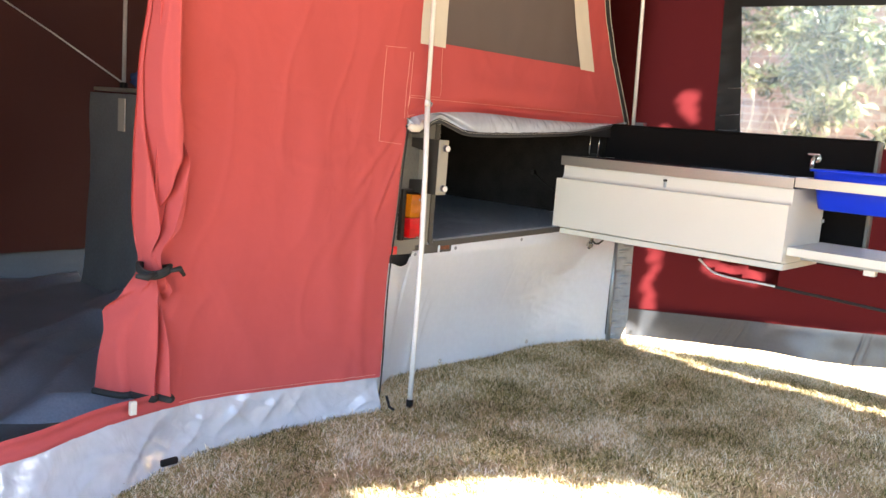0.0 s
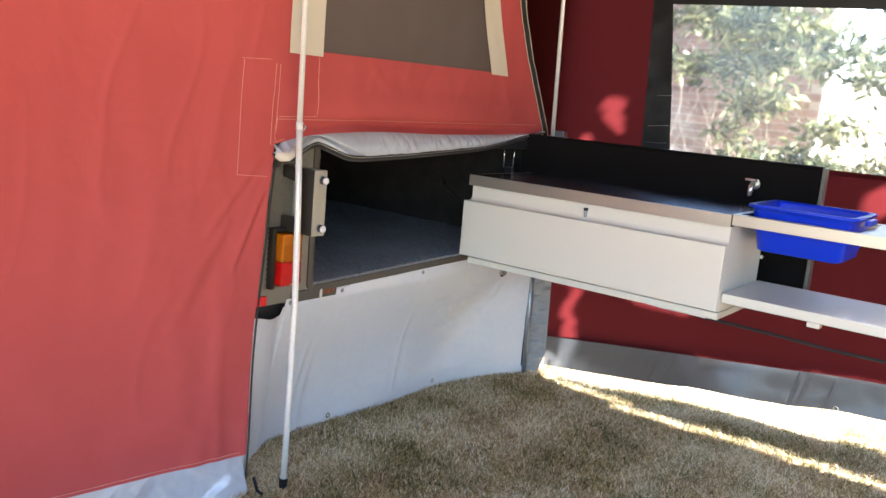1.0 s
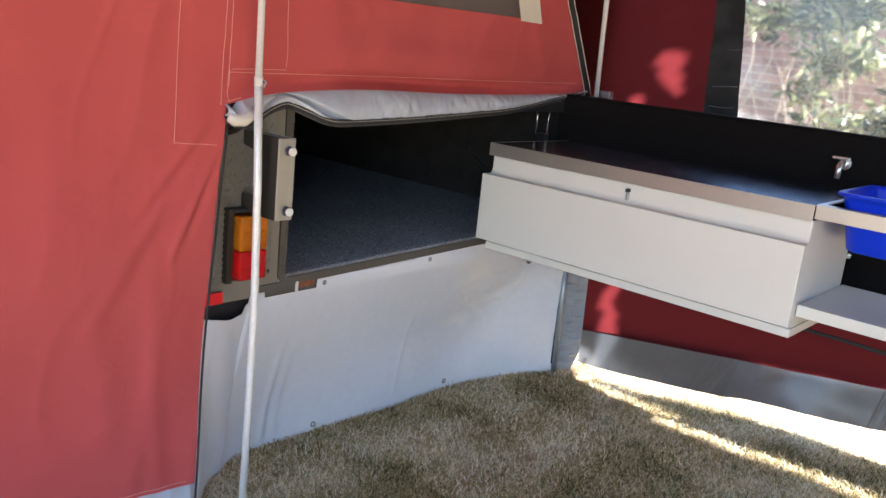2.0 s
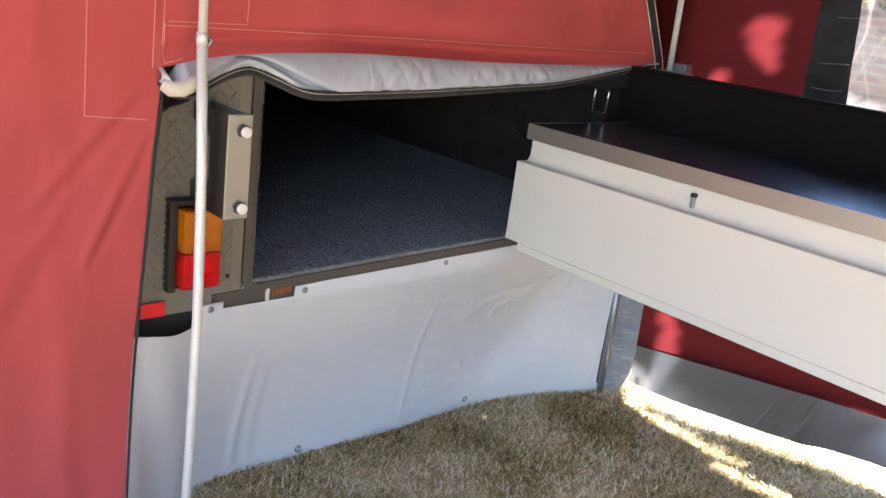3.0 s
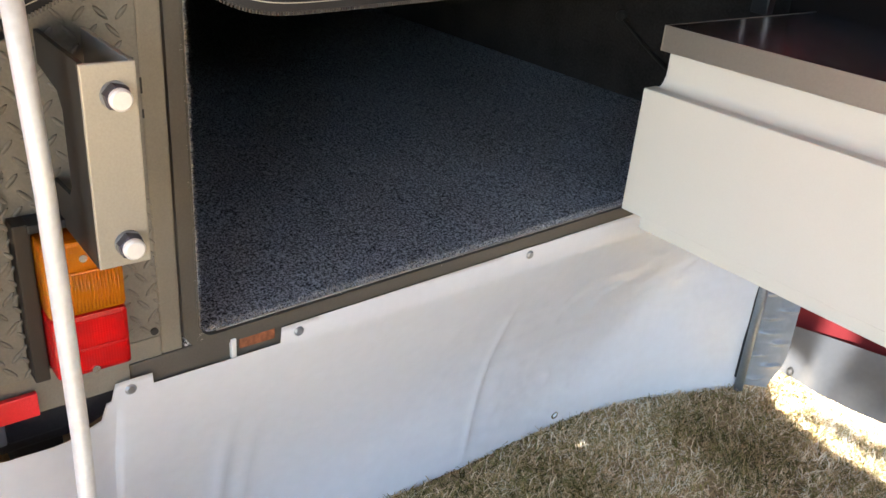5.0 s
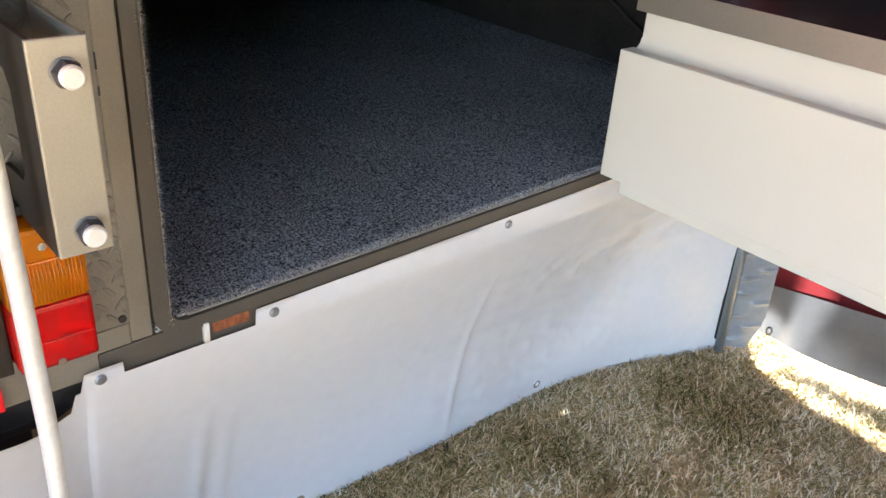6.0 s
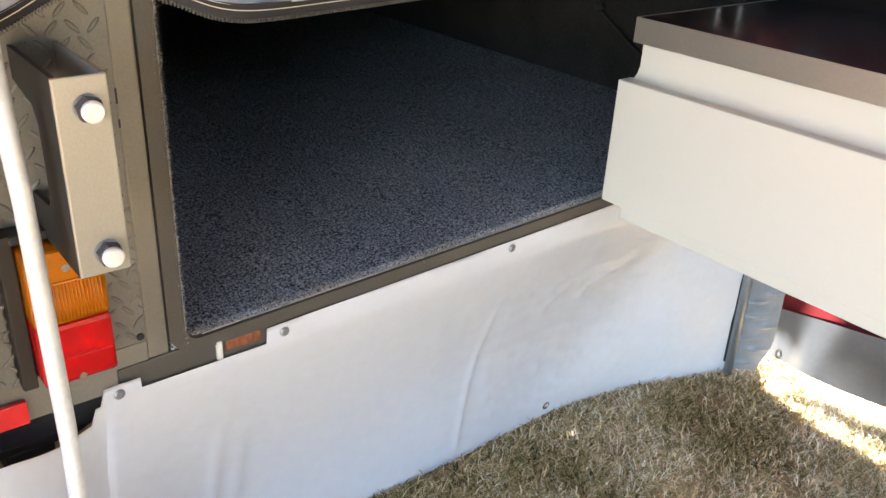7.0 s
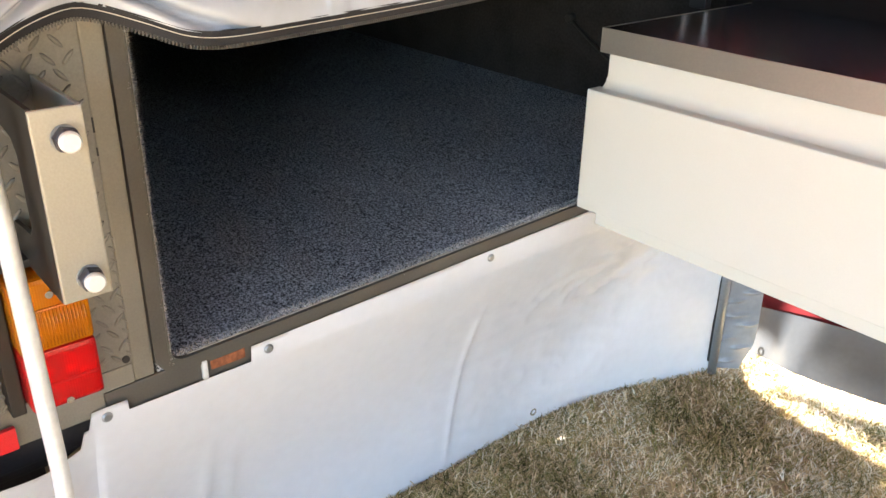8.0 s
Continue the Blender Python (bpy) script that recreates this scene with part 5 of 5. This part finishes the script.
    part("hinge_stay", tube([(-2.225, 3.872, 0.97), (-2.220, 3.872, 1.085)], 0.0035, 8), CHROME, k, "", True)
    part("hinge_block", box((-2.262, 3.862, 0.940), (-2.222, 3.884, 0.975), 0.003), CHASSIS, k, "small metal catch")
    # gas fitting under the drawer
    gy = 3.70
    fit_pts = [(-2.100, gy, 0.562), (-2.080, gy, 0.548), (-2.060, gy, 0.550), (-2.040, gy, 0.568), (-2.032, gy + 0.005, 0.611)]
    g = part("gas_fitting", tube(fit_pts, 0.005, 8), RUBBER, k, "black hose with zinc fitting", True)
    part("fitting_body", tube([(-2.096, gy, 0.6105), (-2.106, gy, 0.548)], 0.011, 10), CHROME, g, "", True)
    part("hex_nut", disc((-2.106, gy, 0.546), (-0.25, 0, -1), 0.016, 0.020, 6, 0.002), CHROME, g)
    part("nozzle", tube([(-2.110, gy, 0.528), (-2.113, gy, 0.518)], [0.009, 0.007], 8), DULL, g, "", True)
    part("side_latch", disc((xr + 0.002, 3.79, 0.79), (1, 0, 0), 0.009, 0.012, 10, 0.002), CHROME, k)


build_kitchen()


def build_tub():
    """A tapered blue plastic wash tub with a rolled rim, hanging in the rail."""
    t = thing("wash_tub", "bright blue plastic wash tub set in the steel rail", "wash tub", (-0.89, 3.63, 0.85))
    def ring(x0, x1, y0, y1, z, r):
        pts = []
        for cx, cy, a0 in ((x1 - r, y1 - r, 0), (x0 + r, y1 - r, 90), (x0 + r, y0 + r, 180), (x1 - r, y0 + r, 270)):
            for k in range(6):
                a = radians(a0 + 90 * k / 5)
                pts.append((cx + r * math.cos(a), cy + r * math.sin(a), z))
        return pts
    x0, x1, y0, y1 = -1.05, -0.715, 3.462, 3.792
    levels = [ring(x0 + 0.045, x1 - 0.045, y0 + 0.045, y1 - 0.045, 0.852, 0.03),
              ring(x0 + 0.036, x1 - 0.036, y0 + 0.036, y1 - 0.036, 0.856, 0.035),
              ring(x0 + 0.014, x1 - 0.014, y0 + 0.014, y1 - 0.014, 0.975, 0.035),
              ring(x0 + 0.012, x1 - 0.012, y0 + 0.012, y1 - 0.012, 0.994, 0.035),
              ring(x0, x1, y0, y1, 0.994, 0.04), ring(x0 - 0.002, x1 + 0.002, y0 - 0.002, y1 + 0.002, 0.999, 0.04),
              ring(x0, x1, y0, y1, 1.003, 0.04), ring(x0 + 0.015, x1 - 0.015, y0 + 0.015, y1 - 0.015, 1.003, 0.035),
              ring(x0 + 0.018, x1 - 0.018, y0 + 0.018, y1 - 0.018, 0.99, 0.033),
              ring(x0 + 0.042, x1 - 0.042, y0 + 0.042, y1 - 0.042, 0.858, 0.03)]
    bm = bmesh.new()
    rows = [[bm.verts.new(p) for p in lv] for lv in levels]
    n = len(rows[0])
    for a, b in zip(rows, rows[1:]):
        for i in range(n):
            bm.faces.new((a[i], a[(i + 1) % n], b[(i + 1) % n], b[i]))
    bm.faces.new(rows[0][::-1])
    bm.faces.new(rows[-1])
    part("tub_body", bm, BLUE, t, "", True)
    part("grip", box((x1 - 0.0, 3.58, 0.975), (x1 + 0.018, 3.68, 0.9935), 0.004), BLUE, t)


build_tub()


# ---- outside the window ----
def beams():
    """Points in the tent picked for sun patches, each with the radius cut from the leaves."""
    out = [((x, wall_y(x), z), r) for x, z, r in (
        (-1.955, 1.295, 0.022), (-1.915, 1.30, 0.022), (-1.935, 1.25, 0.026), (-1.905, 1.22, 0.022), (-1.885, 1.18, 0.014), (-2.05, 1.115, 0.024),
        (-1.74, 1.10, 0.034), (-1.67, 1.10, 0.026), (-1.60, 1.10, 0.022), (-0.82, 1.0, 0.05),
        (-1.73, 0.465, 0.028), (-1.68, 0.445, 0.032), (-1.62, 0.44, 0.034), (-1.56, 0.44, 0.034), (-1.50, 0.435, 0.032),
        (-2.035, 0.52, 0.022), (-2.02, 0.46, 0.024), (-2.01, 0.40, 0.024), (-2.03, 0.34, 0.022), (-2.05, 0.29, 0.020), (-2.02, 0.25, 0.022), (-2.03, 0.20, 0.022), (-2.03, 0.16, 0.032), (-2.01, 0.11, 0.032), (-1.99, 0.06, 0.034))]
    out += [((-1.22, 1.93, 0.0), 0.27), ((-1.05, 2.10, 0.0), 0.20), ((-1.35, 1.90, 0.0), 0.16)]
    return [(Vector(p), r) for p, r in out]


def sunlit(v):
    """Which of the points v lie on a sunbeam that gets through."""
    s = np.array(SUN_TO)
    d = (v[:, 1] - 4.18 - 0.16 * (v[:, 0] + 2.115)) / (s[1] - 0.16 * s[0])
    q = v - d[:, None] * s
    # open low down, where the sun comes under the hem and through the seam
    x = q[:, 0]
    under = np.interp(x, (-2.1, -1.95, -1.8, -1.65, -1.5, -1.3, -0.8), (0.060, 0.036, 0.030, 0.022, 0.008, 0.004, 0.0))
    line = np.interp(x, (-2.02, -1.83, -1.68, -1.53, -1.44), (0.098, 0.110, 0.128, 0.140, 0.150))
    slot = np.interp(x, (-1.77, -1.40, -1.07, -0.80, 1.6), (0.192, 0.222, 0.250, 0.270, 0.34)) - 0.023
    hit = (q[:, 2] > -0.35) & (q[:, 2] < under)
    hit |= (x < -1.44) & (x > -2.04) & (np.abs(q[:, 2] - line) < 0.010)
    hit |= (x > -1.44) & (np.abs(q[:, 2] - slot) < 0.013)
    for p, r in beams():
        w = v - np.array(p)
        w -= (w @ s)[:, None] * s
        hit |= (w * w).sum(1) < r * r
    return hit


def leaves(name, spots, length, mat, parent, label="", gaps=False, wide=0.2):
    """Pointed leaves, each a bent diamond, scattered round the given spots (place, spread, count)."""
    rng = np.random.default_rng(11)
    p = np.concatenate([rng.normal(c, s, (count, 3)) for c, s, count in spots])
    p = p[p[:, 2] > 0.02]
    k = len(p)

    def unit(a):
        return a / np.linalg.norm(a, axis=1)[:, None]
    d = unit(rng.normal((0, 0, -0.3), (1, 1, 0.8), (k, 3)))
    w = unit(np.cross(d, rng.normal(0, 1, (k, 3))))
    ln = (length * rng.uniform(0.6, 1.4, k))[:, None]
    up = np.cross(d, w) * ln * 0.12
    four = np.stack([p, p + d * ln * 0.5 + w * ln * wide + up, p + d * ln, p + d * ln * 0.5 - w * ln * wide + up], 1)
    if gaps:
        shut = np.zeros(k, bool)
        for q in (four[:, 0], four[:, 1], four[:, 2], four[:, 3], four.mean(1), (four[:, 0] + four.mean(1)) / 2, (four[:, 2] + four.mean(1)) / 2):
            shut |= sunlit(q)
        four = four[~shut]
    i = np.arange(len(four))[:, None] * 4
    me = bpy.data.meshes.new(name)
    me.from_pydata(four.reshape(-1, 3).tolist(), [], np.concatenate([i, i + 1, i + 2], 1).tolist() + np.concatenate([i, i + 2, i + 3], 1).tolist())
    return link_mesh(name, me, mat, parent, label)


def build_outside():
    rng = random.Random(5)
    # unseen tree added to shade the tent wall, its crown cut open for sun patches
    tr = thing("tree", "unseen grey-green gum tree added so that its crown shades the tent", "tree", (4.9, 7.7, 0.0))
    part("trunk", tube([(4.9, 7.7, -0.05), (4.85, 7.68, 1.5), (4.7, 7.65, 2.8), (4.4, 7.6, 4.2)], [0.16, 0.13, 0.11, 0.06], 12), BARK, tr, "", True)
    for a, b, c in (((4.75, 7.66, 2.6), (3.3, 7.6, 3.3), (1.5, 7.5, 4.7)), ((4.55, 7.63, 3.5), (2.7, 7.6, 4.6), (0.4, 7.5, 4.9)),
                    ((4.7, 7.65, 2.8), (5.3, 7.7, 3.8), (5.6, 7.7, 4.8))):
        part("limb", tube([a, b, c], [0.06, 0.04, 0.015], 8), BARK, tr, "", True)
    spots = []
    for k in range(330):
        spots.append(((rng.uniform(-0.9, 4.6), rng.uniform(7.2, 7.9), 1.62 + 2.93 * rng.random() ** 1.1), (0.26, 0.16, 0.18), 720))
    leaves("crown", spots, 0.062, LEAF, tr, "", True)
    # bushes in front of the bricks: bare twigs low down, leaf clumps higher
    def wander(start, end, n, j):
        out = []
        for i in range(n + 1):
            u = i / n
            w = j * math.sin(math.pi * u)
            out.append(tuple(a + (b - a) * u + rng.uniform(-w, w) for a, b in zip(start, end)))
        return out
    for bx, by, bh, n, low, dens in ((-4.0, 8.7, 2.5, 9, 1.7, 40), (-3.3, 8.9, 2.6, 9, 1.75, 55), (-2.75, 8.5, 2.7, 9, 1.5, 80), (-2.25, 8.2, 2.4, 10, 0.9, 95),
                                     (-1.4, 8.0, 2.0, 9, 0.7, 90), (-0.5, 8.1, 1.9, 9, 0.7, 90), (0.5, 8.3, 2.2, 10, 0.8, 90), (1.6, 8.0, 2.2, 10, 0.8, 90)):
        bu = thing("bush", "sparse sunlit grey-green bush with bare pale twigs", "bush", (bx, by, 0.0), "bushes outside the tent")
        tips = []
        for k in range(n):
            a, r = rng.uniform(0, 6.28), rng.uniform(0.15, 0.65)
            tip = (bx + r * math.cos(a), by + 0.6 * r * math.sin(a), low + (bh - low) * rng.random())
            path = wander((bx + rng.uniform(-.2, .2), by, -0.03), tip, 7, 0.17)
            rad = rng.uniform(0.004, 0.009)
            br = part("branch", tube(path, [rad * (1 - 0.11 * i) for i in range(8)], 5), TWIG, bu, "", True)
            for i in (3, 5):
                q = path[i]
                end = (q[0] + rng.uniform(-0.4, 0.4), q[1] + rng.uniform(-0.2, 0.2), q[2] + rng.uniform(-0.05, 0.35))
                part("twig", tube(wander(q, end, 4, 0.06), [0.004, 0.0035, 0.003, 0.002, 0.0015], 4), TWIG, br, "", True)
                if end[2] > low - 0.1 and rng.random() < 0.7:
                    tips.append((end, (0.08, 0.08, 0.045), dens))
            tips.append((tip, (0.13, 0.11, 0.065), int(dens * 1.6)))
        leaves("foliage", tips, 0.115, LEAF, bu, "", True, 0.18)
    # brick house wall behind them
    h = thing("house", "brown brick house wall behind the bushes", "house", (-5.5, 10.5, 0.0))
    part("wall", box((-9.5, 10.512, -0.1), (-2.6, 10.75, 3.4), 0.0), MORTAR, h, "pale mortar behind the bricks")
    part("eave", box((-9.7, 10.2, 3.4), (-2.4, 11.0, 3.52), 0.01), WHITE, h)
    me = None
    for r in range(34):
        for c in range(26):
            x = -2.72 - 0.24 * c - (0.12 if r % 2 else 0.0)
            z = 0.05 + 0.086 * r
            near = c < 15 and 4 <= r < 24
            if not near:
                continue
            if me is None:
                bm = box((-0.115, 0, -0.038), (0.115, 0.02, 0.038), 0.0)
                me = bpy.data.meshes.new("brick")
                bm.to_mesh(me)
                bm.free()
                me.materials.append(BRICK)
            ob = new("brick", me)
            ob.parent = h
            ob.matrix_parent_inverse = Matrix.Translation(h.location).inverted()
            ob.location = (x, 10.497 + rng.uniform(-0.002, 0.002), z)
    bm = bmesh.new()
    for r in range(39):
        for c in range(27):
            if c < 15 and 4 <= r < 24:
                continue
            x = -2.72 - 0.24 * c - (0.12 if r % 2 else 0.0)
            z = 0.05 + 0.086 * r
            box((x - 0.115, 10.497, z - 0.038), (x + 0.115, 10.517, z + 0.038), 0.0, bm)
    rest = part("bricks_beyond", bm, BRICK, h)
    rest["kind"] = "stuff"


build_outside()
